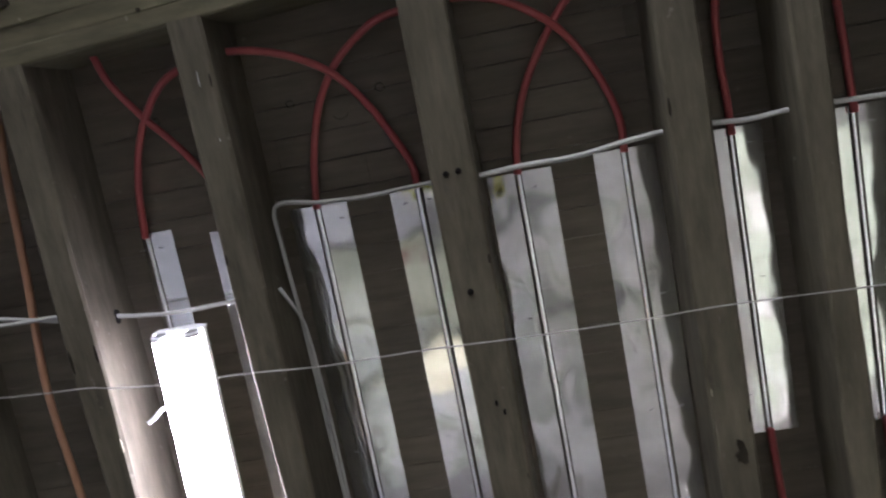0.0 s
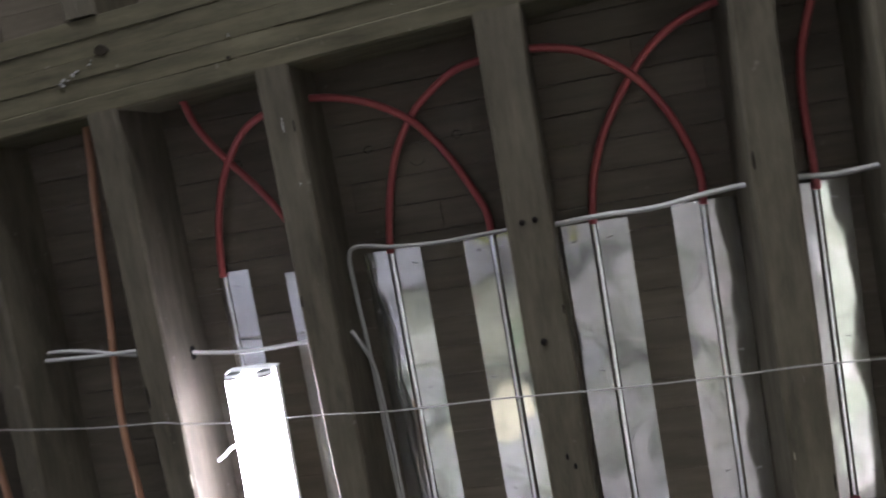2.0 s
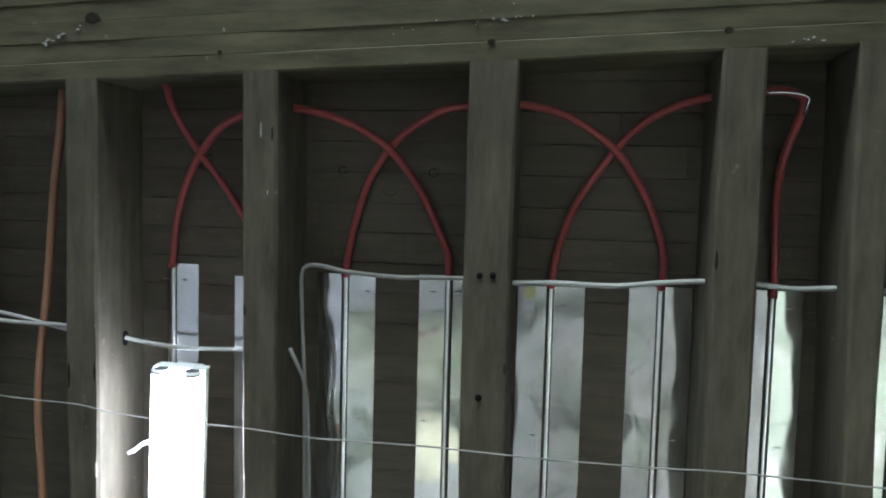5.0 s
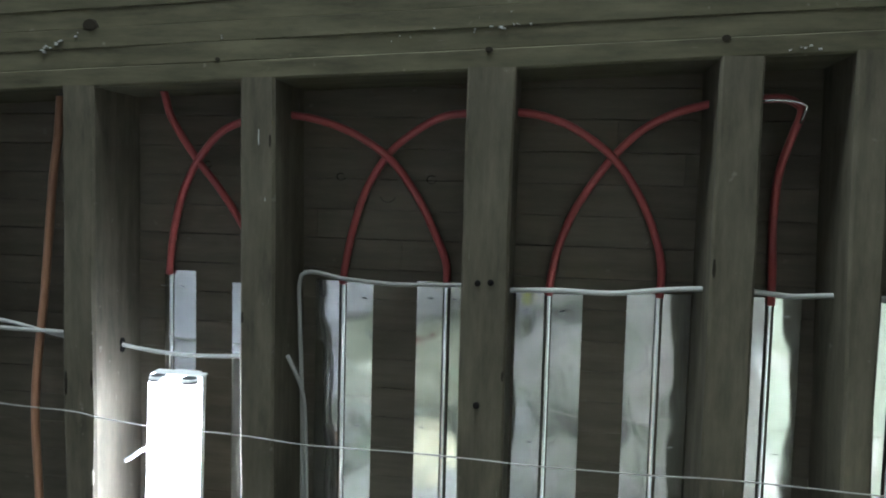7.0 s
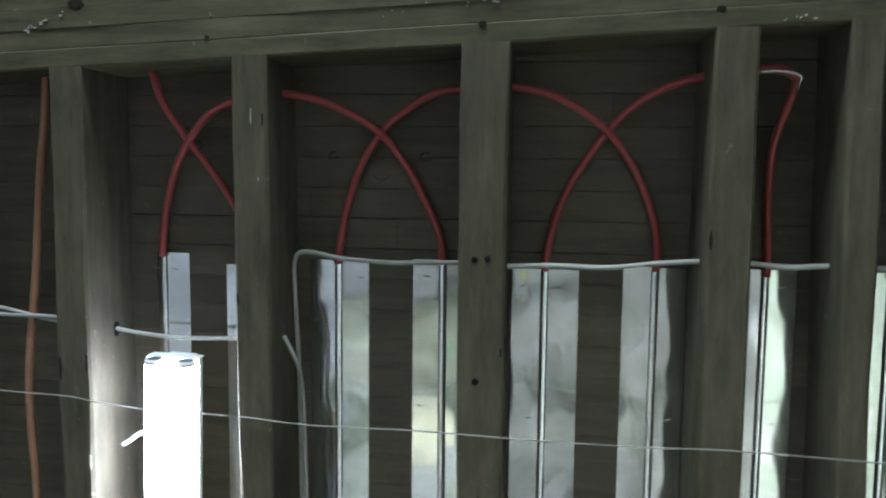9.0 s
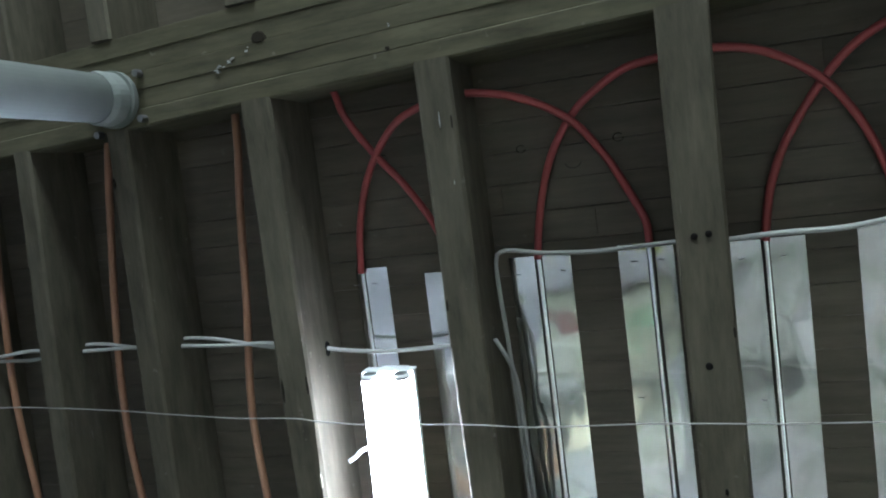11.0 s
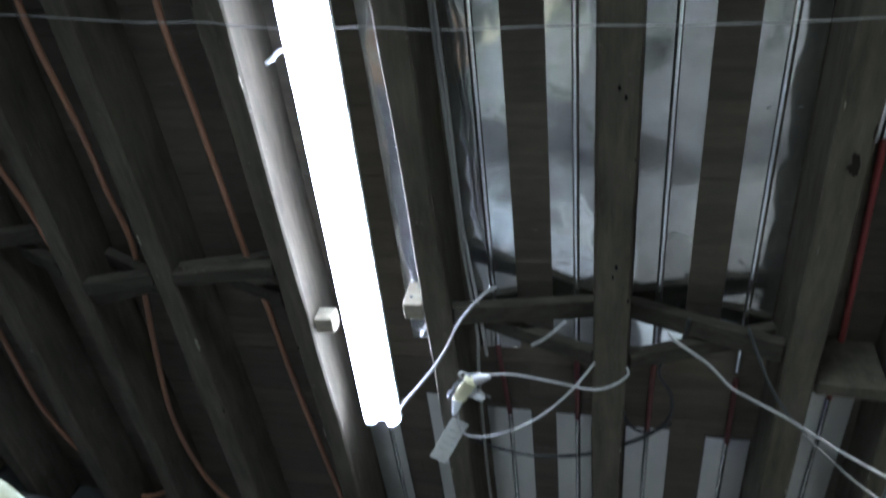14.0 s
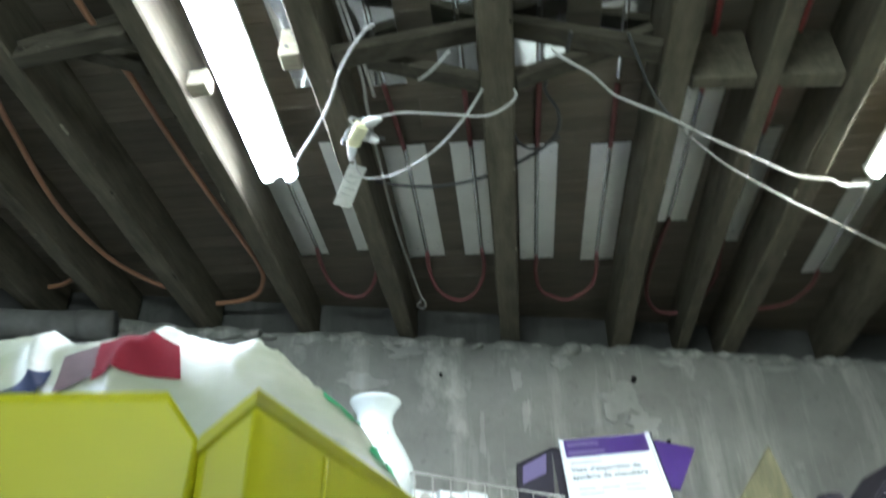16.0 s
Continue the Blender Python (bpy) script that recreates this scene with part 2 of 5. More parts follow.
WEDGE = wood("olive-brown wedge timber", (0.085, 0.082, 0.045), (0.12, 0.116, 0.068), 2, stain=0.2)
BLACK = plain("dark hole", (0.012, 0.011, 0.010), 0.9, spec=0.03)
TUBE = glow("lit tube", (0.92, 0.97, 1.0), TUBE_POWER)
TUBE_R = glow("lit tube, warmer", (1.0, 1.0, 0.84), TUBE_POWER * 2.0)
TUBE_W = glow("lit tube, older", (0.80, 0.90, 1.0), TUBE_POWER * 1.3)


# ---------------------------------------------------------------- helpers
def mesh_of(name, bm, material):
    me = bpy.data.meshes.new(name)
    bmesh.ops.recalc_face_normals(bm, faces=bm.faces)
    bm.to_mesh(me)
    bm.free()
    me.materials.append(material)
    return me


def part(name, bm, material, parent, label="", smooth=False):
    me = mesh_of(name, bm, material)
    if smooth:
        me.shade_smooth()
    ob = new(name, me)
    ob.parent = parent
    return tagged(ob, label=label)


def thing(name, label, category, group="", kind="", at=None):
    ob = new(name)
    ob.empty_display_size = 0.05
    if at is not None:
        ob.matrix_basis = at
    return tagged(ob, label, category, group, kind)


def single(name, bm, material, label, category, group="", kind="", smooth=False):
    me = mesh_of(name, bm, material)
    if smooth:
        me.shade_smooth()
    return tagged(new(name, me), label, category, group, kind)


def box(x0, x1, y0, y1, z0, z1, bevel=0.0, bm=None, segs=1):
    b = bm or bmesh.new()
    vs = [b.verts.new((x, y, z)) for x in (x0, x1) for y in (y0, y1) for z in (z0, z1)]
    fs = [b.faces.new([vs[i] for i in f]) for f in ((0, 1, 3, 2), (4, 6, 7, 5), (0, 4, 5, 1), (2, 3, 7, 6), (0, 2, 6, 4), (1, 5, 7, 3))]
    if bevel:
        es = list({e for f in fs for e in f.edges})
        bmesh.ops.bevel(b, geom=es, offset=bevel, segments=segs, affect="EDGES")
    return b


def smooth_path(points, step=0.012):
    """Catmull-Rom through the points, resampled evenly enough for a tube."""
    p = [Vector(q) for q in points]
    p = [p[0] * 2 - p[1]] + p + [p[-1] * 2 - p[-2]]
    out = []
    for i in range(1, len(p) - 2):
        a, b, c, d = p[i - 1 : i + 3]
        k = max(2, min(24, int((c - b).length / step)))
        for j in range(k):
            t = j / k
            out.append(0.5 * (2 * b + (c - a) * t + (2 * a - 5 * b + 4 * c - d) * t * t + (3 * b - a - 3 * c + d) * t**3))
    return out + [p[-2]]


def tube(points, radius, sides=8, step=0.012, bm=None, curved=True):
    b = bm or bmesh.new()
    pts = smooth_path(points, step) if curved and len(points) > 2 else [Vector(q) for q in points]
    up, rings = Vector((0.13, 0.21, 0.97)), []
    for i, q in enumerate(pts):
        d = (pts[min(i + 1, len(pts) - 1)] - pts[max(i - 1, 0)]).normalized()
        u = d.cross(up)
        if u.length < 0.05:
            u = d.cross(Vector((1, 0, 0)))
        u.normalize()
        w = d.cross(u)
        up = w if w.dot(up) >= 0 else -w
        rings.append([b.verts.new(q + radius * (math.cos(a) * u + math.sin(a) * w)) for a in (2 * math.pi * k / sides for k in range(sides))])
    for r, s in zip(rings, rings[1:]):
        off = min(range(sides), key=lambda o: sum((r[k].co - s[(k + o) % sides].co).length for k in (0, 1)))
        for k in range(sides):
            b.faces.new((r[k], r[(k + 1) % sides], s[(k + 1 + off) % sides], s[(k + off) % sides]))
    b.faces.new(rings[0])
    b.faces.new(rings[-1])
    return b


def lathe(profile, sides=28, bm=None, at=(0, 0, 0)):
    b = bm or bmesh.new()
    rings = [[b.verts.new((at[0] + r * math.cos(a), at[1] + r * math.sin(a), at[2] + z)) for a in (2 * math.pi * k / sides for k in range(sides))] for r, z in profile]
    for r, s in zip(rings, rings[1:]):
        for k in range(sides):
            b.faces.new((r[k], r[(k + 1) % sides], s[(k + 1) % sides], s[k]))
    b.faces.new(rings[0])
    b.faces.new(rings[-1])
    return b


def timber(x0a, x1a, ya, x0b, x1b, yb, z0, z1, cuts=22, wobble=0.0025, seed=0):
    """A rough sawn timber along y, with rounded arrises that wander a little."""
    b = bmesh.new()
    rings = []
    c = 0.005
    for i in range(cuts + 1):
        t = i / cuts
        y = ya + (yb - ya) * t
        l, r = x0a + (x0b - x0a) * t, x1a + (x1b - x1a) * t
        w = [wobble * noise.noise(Vector((y * 3.1, seed * 7.3 + k, 0.5))) * 2 for k in range(4)]
        l, r, lo, hi = l + w[0], r + w[1], z0 + 0.6 * w[2], z1
        e = c * (1 + 0.8 * noise.noise(Vector((y * 6, seed, 3.0))))
        rings.append([b.verts.new((x, y, z)) for x, z in ((l + e, lo), (r - e, lo), (r, lo + e), (r, hi), (l, hi), (l, lo + e))])
    for p, q in zip(rings, rings[1:]):
        for k in range(6):
            b.faces.new((p[k], p[(k + 1) % 6], q[(k + 1) % 6], q[k]))
    b.faces.new(rings[0])
    b.faces.new(rings[-1])
    return b


# ---------------------------------------------------------------- the shell
ZJ, ZC = 2.200, 2.372           # undersides of the joists and of the subfloor
WALL_SLOPE = 0.239              # the foundation wall runs askew to the joists


def wall_y(x):
    return 2.834 + WALL_SLOPE * x


def subfloor():
    """Narrow subfloor boards across the joists, one mesh."""
    b = bmesh.new()
    rng = random.Random(4)
    y, row = -3.0, 0
    while y < 3.9:
        w = 0.062 + rng.uniform(-0.002, 0.004)
        x = -4.0 - rng.uniform(0, 1.2)
        while x < 3.2:
            ln = rng.uniform(3.0, 5.5)
            dz = rng.uniform(-0.0006, 0.0008)
            g = 0.00005 + 0.00045 * rng.random() ** 4
            x0, x1 = max(x, -4.0), min(x + ln - 0.0006, 3.2)
            if x1 > x0:
                lo, hi, e = ZC + dz, ZC + 0.02, 0.0005
                vs = [b.verts.new(q) for q in ((x0, y + g + e, lo), (x1, y + g + e, lo), (x1, y + w - g - e, lo), (x0, y + w - g - e, lo),
                                               (x0, y + g, hi), (x1, y + g, hi), (x1, y + w - g, hi), (x0, y + w - g, hi))]
                for f in ((0, 1, 2, 3), (4, 5, 1, 0), (1, 5, 6, 2), (2, 6, 7, 3), (3, 7, 4, 0)):
                    b.faces.new([vs[k] for k in f])
            x += ln
        y += w
        row += 1
    box(-4.1, 3.3, -3.1, 4.0, ZC + 0.021, ZC + 0.06, bm=b)
    return single("ceiling", b, BOARD, "underside of narrow brown subfloor boards", "ceiling", kind="structure")


sub_floor = subfloor()
for x, y, r in ((-0.462, -0.03, 0.009), (-0.268, -0.028, 0.010), (-0.36, 0.008, 0.016), (-0.76, -0.05, 0.008), (0.12, -0.06, 0.007)):
    # a ring where the grain parts round the knot, open on one side
    arc = [(x + r * math.cos(a), y + 0.8 * r * math.sin(a), ZC + 0.0008) for a in (math.radians(q) for q in range(10, 330 if r < 0.015 else 190, 18))]
    part("knot", tube(arc, 0.0017, 6, 0.004), KNOT, sub_floor, "dark knot ring in the board")
single("floor", box(-4.1, 3.3, -3.1, 4.2, -0.12, 0.0), FLOOR, "bare grey concrete basement floor", "floor", kind="structure")
for nm, q in (("wall_west", (-4.2, -4.05, -3.3, 4.2)), ("wall_east", (3.25, 3.4, -3.3, 4.2))):
    single(nm, box(*q, 0, ZC + 0.05), PLASTER, "plain pale basement wall", "wall", kind="structure")
WX0, WX1, WZ0, WZ1 = -1.4, 0.2, 1.10, 2.02      # unseen basement window, added behind the camera
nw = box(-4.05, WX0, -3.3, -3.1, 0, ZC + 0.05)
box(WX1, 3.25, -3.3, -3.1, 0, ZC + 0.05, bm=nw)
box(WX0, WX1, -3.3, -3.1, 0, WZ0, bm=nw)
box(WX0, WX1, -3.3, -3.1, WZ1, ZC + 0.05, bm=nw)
single("wall_north", nw, PLASTER, "plain pale basement wall with an added window opening", "wall", kind="structure")
window = thing("window_1", "unseen basement window added behind the camera", "window", kind="structure")
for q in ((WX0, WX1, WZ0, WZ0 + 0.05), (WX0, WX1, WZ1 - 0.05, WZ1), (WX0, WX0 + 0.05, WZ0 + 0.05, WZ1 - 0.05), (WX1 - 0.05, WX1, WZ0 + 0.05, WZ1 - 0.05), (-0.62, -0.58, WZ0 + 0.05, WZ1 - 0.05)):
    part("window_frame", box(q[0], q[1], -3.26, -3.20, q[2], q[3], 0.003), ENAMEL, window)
# glowing green backdrop, added for the unseen window
bd, n_, l_, p_ = nodes_of("garden backdrop glow")
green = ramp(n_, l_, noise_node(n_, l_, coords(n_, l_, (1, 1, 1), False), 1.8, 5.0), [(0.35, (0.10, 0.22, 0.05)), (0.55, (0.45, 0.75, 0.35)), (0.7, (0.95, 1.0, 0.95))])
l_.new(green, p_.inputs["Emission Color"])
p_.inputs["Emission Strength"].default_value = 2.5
single("backdrop", box(-2.6, 2.4, -5.6, -5.5, -0.5, 4.0), bd, "glowing green backdrop added outside the unseen window", "backdrop", kind="structure")


def foundation():
    """The rough concrete wall under the joist ends, with a lumpy top edge."""
    b = bmesh.new()
    nx, nz = 320, 90
    grid = []
    for i in range(nx + 1):
        x = -4.05 + 7.3 * i / nx
        col = []
        for k in range(nz + 1):
            top = 2.188 + 0.022 * noise.noise(Vector((x * 4.0, 0.3, 9.0))) + 0.012 * noise.noise(Vector((x * 17.0, 0.8, 9.0)))
            z = top * k / nz
            d = 0.012 * noise.noise(Vector((x * 2.3, z * 2.3, 1.0))) + 0.006 * noise.noise(Vector((x * 9, z * 9, 4.0)))
            edge = max(0.0, 1 - (top - z) / 0.16)
            d += edge * 0.035 * noise.noise(Vector((x * 7.5, z * 9, 8.0))) - 0.014 * edge ** 3
            col.append(b.verts.new((x, wall_y(x) - d, z)))
        grid.append(col)
    for i in range(nx):
        for k in range(nz):
            b.faces.new((grid[i][k], grid[i + 1][k], grid[i + 1][k + 1], grid[i][k + 1]))
    back = [[b.verts.new((c[k].co.x, wall_y(c[k].co.x) + 0.3, c[k].co.z)) for k in (0, nz)] for c in grid]
    for i in range(nx):
        b.faces.new((grid[i][nz], grid[i + 1][nz], back[i + 1][1], back[i][1]))
        b.faces.new((back[i][0], back[i][1], back[i + 1][1], back[i + 1][0]))
    w = single("wall_south", b, CONCRETE, "rough grey concrete foundation wall with whitish lime patches", "wall", kind="structure", smooth=True)
    rim = bmesh.new()
    n = [(-4.05, wall_y(-4.05)), (3.25, wall_y(3.25))]
    vs = [rim.verts.new((x, y + dy, z)) for (x, y) in n for dy in (0.13, 0.17) for z in (2.19, ZC + 0.01)]
    for f in ((0, 1, 3, 2), (4, 6, 7, 5), (0, 4, 5, 1), (2, 3, 7, 6), (0, 2, 6, 4), (1, 5, 7, 3)):
        rim.faces.new([vs[k] for k in f])
    single("trim", rim, PARGE, "grey parging closing the joist bays above the wall", "rim", kind="structure")
    for x, z, r in ((0.342, 2.036, 0.011), (-0.42, 2.02, 0.006), (0.44, 1.78, 0.008)):
        part("hole", lathe([(r, 0), (r, 0.02)], 10, at=(0, 0, 0)), BLACK, w).matrix_basis = pose(x, wall_y(x) - 0.004, z, 90)
    for k, (x, z, rw, rh) in enumerate(((0.30, 1.955, 0.12, 0.075), (0.36, 1.86, 0.08, 0.06), (0.24, 1.90, 0.06, 0.05), (-0.13, 2.02, 0.035, 0.06), (-0.10, 1.88, 0.022, 0.10), (-0.27, 1.80, 0.016, 0.12), (0.62, 1.75, 0.008, 0.045), (0.70, 1.66, 0.007, 0.03), (0.05, 2.10, 0.06, 0.03), (-0.72, 1.98, 0.10, 0.05), (-0.55, 2.12, 0.12, 0.03), (0.55, 2.12, 0.11, 0.025), (0.95, 2.12, 0.10, 0.02))):
        q = bmesh.new()
        ring, inner = [], []
        for j in range(40):
            a = 2 * math.pi * j / 40
            f = 0.75 + 0.55 * noise.noise(Vector((math.cos(a) * 1.6, math.sin(a) * 1.6, k * 2.7))) + 0.16 * noise.noise(Vector((math.cos(a) * 4, math.sin(a) * 4, k)))
            px, pz = x + rw * f * math.cos(a), z + rh * f * math.sin(a)
            ring.append(q.verts.new((px, wall_y(px) + 0.004, pz)))
            ix, iz = x + rw * f * 0.86 * math.cos(a), z + rh * f * 0.86 * math.sin(a)
            inner.append(q.verts.new((ix, wall_y(ix) - 0.0045, iz)))
        for j in range(40):
            q.faces.new((ring[j], ring[(j + 1) % 40], inner[(j + 1) % 40], inner[j]))
        q.faces.new(inner)
        part("lime_patch", q, LIME, w, "flaking whitish lime patch")
    rng = random.Random(77)
    for k in range(64):
        x = -3.2 + 5.9 * (k + rng.random()) / 64
        r = rng.uniform(0.016, 0.05)
        q = bmesh.new()
        bmesh.ops.create_icosphere(q, subdivisions=2, radius=1)
        for v in q.verts:
            f = 1 + 0.35 * noise.noise(v.co * 1.1 + Vector((k * 3.1, 0, 0))) + 0.14 * noise.noise(v.co * 3.3 + Vector((0, k, 0)))
            v.co = Vector((v.co.x * r * 1.5, v.co.y * 0.030, v.co.z * r * 0.62)) * f
        part("mortar_lump", q, CONCRETE, w, "crumbled lump of mortar").matrix_basis = pose(x, wall_y(x) + rng.uniform(0.006, 0.034), 2.175 - rng.uniform(0.0, 0.05) ** 1.2, 0, rng.uniform(-25, 25), 13)
    return w


foundation()

# ---------------------------------------------------------------- joists and beam
JOISTS = [  # left and right faces near the beam, then at the wall
    (-2.90, -2.84, -2.98, -2.92), (-2.56, -2.50, -2.62, -2.56), (-2.23, -2.17, -2.30, -2.24), (-1.865, -1.807, -1.955, -1.897), (-1.574, -1.529, -1.685, -1.628),
    (-1.320, -1.265, -1.372, -1.300), (-0.988, -0.917, -0.976, -0.918), (-0.612, -0.545, -0.592, -0.527), (-0.176, -0.090, -0.181, -0.102), (0.262, 0.336, 0.274, 0.350),
    (0.481, 0.538, 0.545, 0.590), (0.722, 0.790, 0.738, 0.815), (1.13, 1.20, 1.19, 1.27), (1.55, 1.62, 1.60, 1.68), (1.98, 2.05, 2.02, 2.10), (2.42, 2.49, 2.45, 2.53),
]


def beam_edge(x):
    return -0.232 - 0.0445 * x


made_joists = []
for i, (a, b_, c, d) in enumerate(JOISTS):
    ya, yb = beam_edge(a) - 0.006, wall_y(c) + 0.125
    s = (c - a) / 2.9
    w = (d - b_) / 2.9
    t = yb - ya
    bm = timber(a, b_, ya, a + s * t, b_ + w * t, yb, ZJ, ZC - 0.003, seed=i)
    made_joists.append(single("joist", bm, JOIST, "old rough-sawn grey-brown floor joist", "joist", "floor joists over the room"))
    if -2.3 < a < 1.3:
        bm = timber(a, b_, -3.05, a, b_, beam_edge(a) - 0.195, ZJ, ZC - 0.003, cuts=10, seed=i + 40)
        single("joist", bm, JOIST, "old rough-sawn joist beyond the beam", "joist", "joists beyond the beam")

beam = thing("beam", "built-up old timber beam of planks on edge carrying the joists", "beam")
for k in range(5):
    w = 0.0375
    y1 = -0.0005 - 0.0379 * k
    bm = bmesh.new()
    rings, cuts = [], 70
    for i in range(cuts + 1):
        x = -4.0 + 7.2 * i / cuts
        y = beam_edge(x) + y1
        lo = ZJ + 0.004 + (0.002 if k % 2 else 0.0) + 0.003 * noise.noise(Vector((x * 2.2, k * 5.0, 1.0)))
        e = 0.004 if k == 0 else 0.0012
        q = 0.004 * noise.noise(Vector((x * 1.7, k * 3.0, 7.0))) if k == 0 else 0
        rings.append([bm.verts.new((x, yy, zz)) for yy, zz in ((y + q, ZC - 0.004), (y + q, lo + e), (y + q - e, lo), (y - w + e * 0.5, lo), (y - w, lo + e * 0.5), (y - w, ZC - 0.004))])
    for p, q in zip(rings, rings[1:]):
        for j in range(6):
            bm.faces.new((p[j], p[(j + 1) % 6], q[(j + 1) % 6], q[j]))
    bm.faces.new(rings[0])
    bm.faces.new(rings[-1])
    part("plank", bm, BEAM, beam)


def splash(x, y, w, h, seed):
    """A dried splash of plaster on the underside of the beam."""
    b = bmesh.new()
    ring = []
    for k in range(18):
        a = 2 * math.pi * k / 18
        r = 0.15 + 0.95 * abs(noise.noise(Vector((math.cos(a) * 3.1, math.sin(a) * 3.1, seed)))) + 0.25 * abs(math.sin(5 * a + seed))
        ring.append(b.verts.new((x + w * r * math.cos(a), y + h * r * math.sin(a), ZJ + 0.0018)))
    top = [b.verts.new((v.co.x, v.co.y, ZJ + 0.010)) for v in ring]
    b.faces.new(ring)
    for k in range(18):
        b.faces.new((ring[k], ring[(k + 1) % 18], top[(k + 1) % 18], top[k]))
    return part("plaster_splash", b, CHALK, beam, "dried white plaster splash")


flakes = random.Random(12)
for x0, y0, x1, y1, count, size in ((-1.030, -0.262, -0.945, -0.296, 15, 0.0085), (-0.17, -0.297, -0.055, -0.309, 12, 0.006), (-0.655, -0.300, -0.650, -0.285, 3, 0.004), (0.37, -0.262, 0.43, -0.264, 6, 0.006), (-0.45, -0.25, 0.2, -0.40, 9, 0.0025)):
    for k in range(count):
        f = flakes.random()
        w = size * flakes.uniform(0.3, 1.0)
        splash(x0 + (x1 - x0) * f + flakes.uniform(-0.004, 0.004), y0 + (y1 - y0) * f + flakes.uniform(-0.004, 0.004), w, w * flakes.uniform(0.3, 0.6), k * 3.7 + x0)
for x, y, r in ((-0.925, -0.312, 0.013), (-0.14, -0.262, 0.006), (0.27, -0.28, 0.007), (-0.66, -0.245, 0.004), (0.62, -0.30, 0.010)):
    q = lathe([(r, 0.004), (r * 0.8, -0.0012)], 14, at=(x, y, ZJ + 0.0035))
    for v in q.verts:
        v.co.x = x + (v.co.x - x) * (1.3 + 0.5 * noise.noise(v.co * 120))
    part("knot", q, KNOT, beam, "dark knot in the plank")

# dark nail holes and gouges in the joists
for x, y, r in ((-0.144, 0.392, 0.0065), (-0.148, 0.163, 0.006), (-0.124, 0.161, 0.006), (-0.135, 0.62, 0.003), (-0.122, 0.64, 0.003), (-0.13, 1.06, 0.004), (-0.137, 1.09, 0.003)):
    q = lathe([(r, 0.012), (r, -0.002), (r * 0.6, -0.0035)], 10, at=(x, y, ZJ + 0.001))
    for v in q.verts:
        v.co.y = y + (v.co.y - y) * (2.2 if r < 0.0045 else 1.0)
    part("nail_hole", q, BLACK, made_joists[8 if x < 0 else 9])

for j, x, y in ((6, -0.9165, 0.333), (7, -0.5445, 0.168), (6, -0.9165, 0.347)):
    part("drilled_hole", lathe([(0.009, -0.02), (0.009, 0.0016)], 14), BLACK, made_joists[j]).matrix_basis = pose(x, y, 2.297, 0, 90, 0)

nicks = random.Random(5)
for j in (5, 6, 7, 8, 9, 11):
    a, b_, c, d = JOISTS[j]
    for k in range(5):
        y = nicks.uniform(-0.1, 2.3)
        side = nicks.random() < 0.5
        x = (a + (c - a) * y / 2.9 + 0.006) if side else (b_ + (d - b_) * y / 2.9 - 0.006)
        ln, w = nicks.uniform(0.012, 0.05), nicks.uniform(0.0012, 0.0030)
        q = bmesh.new()
        low = [q.verts.new((x + w * math.cos(t_) * (0.6 + 0.5 * abs(math.sin(2.5 * t_ + k))), y + ln / 2 * math.sin(t_), ZJ - 0.0022)) for t_ in (2 * math.pi * i / 12 for i in range(12))]
        top = [q.verts.new((v.co.x, v.co.y, ZJ + 0.005)) for v in low]
        q.faces.new(low)
        for i in range(12):
            q.faces.new((low[i], low[(i + 1) % 12], top[(i + 1) % 12], top[i]))
        part("split", q, KNOT if k % 3 else NEWWOOD, made_joists[j], "dark split in the grain" if k % 3 else "pale splintered nick")

# dark worn stain on one joist
q = bmesh.new()
ring = []
for k in range(28):
    a = 2 * math.pi * k / 28
    f = 0.7 + 0.5 * noise.noise(Vector((math.cos(a) * 1.7, math.sin(a) * 1.7, 6.0)))
    ring.append((0.312 + 0.017 * f * math.cos(a), 0.79 + 0.030 * f * math.sin(a)))
low = [q.verts.new((x, y, ZJ - 0.0030)) for x, y in ring]
top = [q.verts.new((x, y, ZJ + 0.006)) for x, y in ring]
q.faces.new(low)
for k in range(28):
    q.faces.new((low[k], low[(k + 1) % 28], top[(k + 1) % 28], top[k]))
part("stain", q, KNOT, made_joists[9], "dark worn stain")

# pale scrapes on the joist undersides
for j, x, y, ln, w in ((7, -0.574, -0.098, 0.030, 0.0011), (7, -0.560, 0.02, 0.008, 0.0008)):
    q = bmesh.new()
    ring = [q.verts.new((x + w * math.cos(a) * (0.7 + 0.4 * math.sin(3 * a + y * 9)), y + ln / 2 * math.sin(a), ZJ - 0.0026)) for a in (2 * math.pi * k / 14 for k in range(14))]
    top = [q.verts.new((v.co.x, v.co.y, ZJ + 0.006)) for v in ring]
    q.faces.new(ring)
    for k in range(14):
        q.faces.new((ring[k], ring[(k + 1) % 14], top[(k + 1) % 14], top[k]))
    part("scrape", q, CHALK, made_joists[j], "pale scrape")

# ---------------------------------------------------------------- bridging and blocking
def strut(p, q, wide, thick, material, name, label, category, group):
    """A board from p to q, wide along y and thin across its run."""
    p, q = Vector(p), Vector(q)
    d = (q - p).normalized()
    side = Vector((0, 1, 0))
    nrm = d.cross(side).normalized()
    b = bmesh.new()
    vs = [b.verts.new(o + side * s * wide / 2 + nrm * t * thick / 2) for o in (p, q) for s in (-1, 1) for t in (-1, 1)]
    for f in ((0, 1, 3, 2), (4, 6, 7, 5), (0, 4, 5, 1), (2, 3, 7, 6), (0, 2, 6, 4), (1, 5, 7, 3)):
        b.faces.new([vs[k] for k in f])
    bmesh.ops.bevel(b, geom=list(b.edges), offset=0.003, segments=1, affect="EDGES")
    return single(name, b, material, label, category, group)


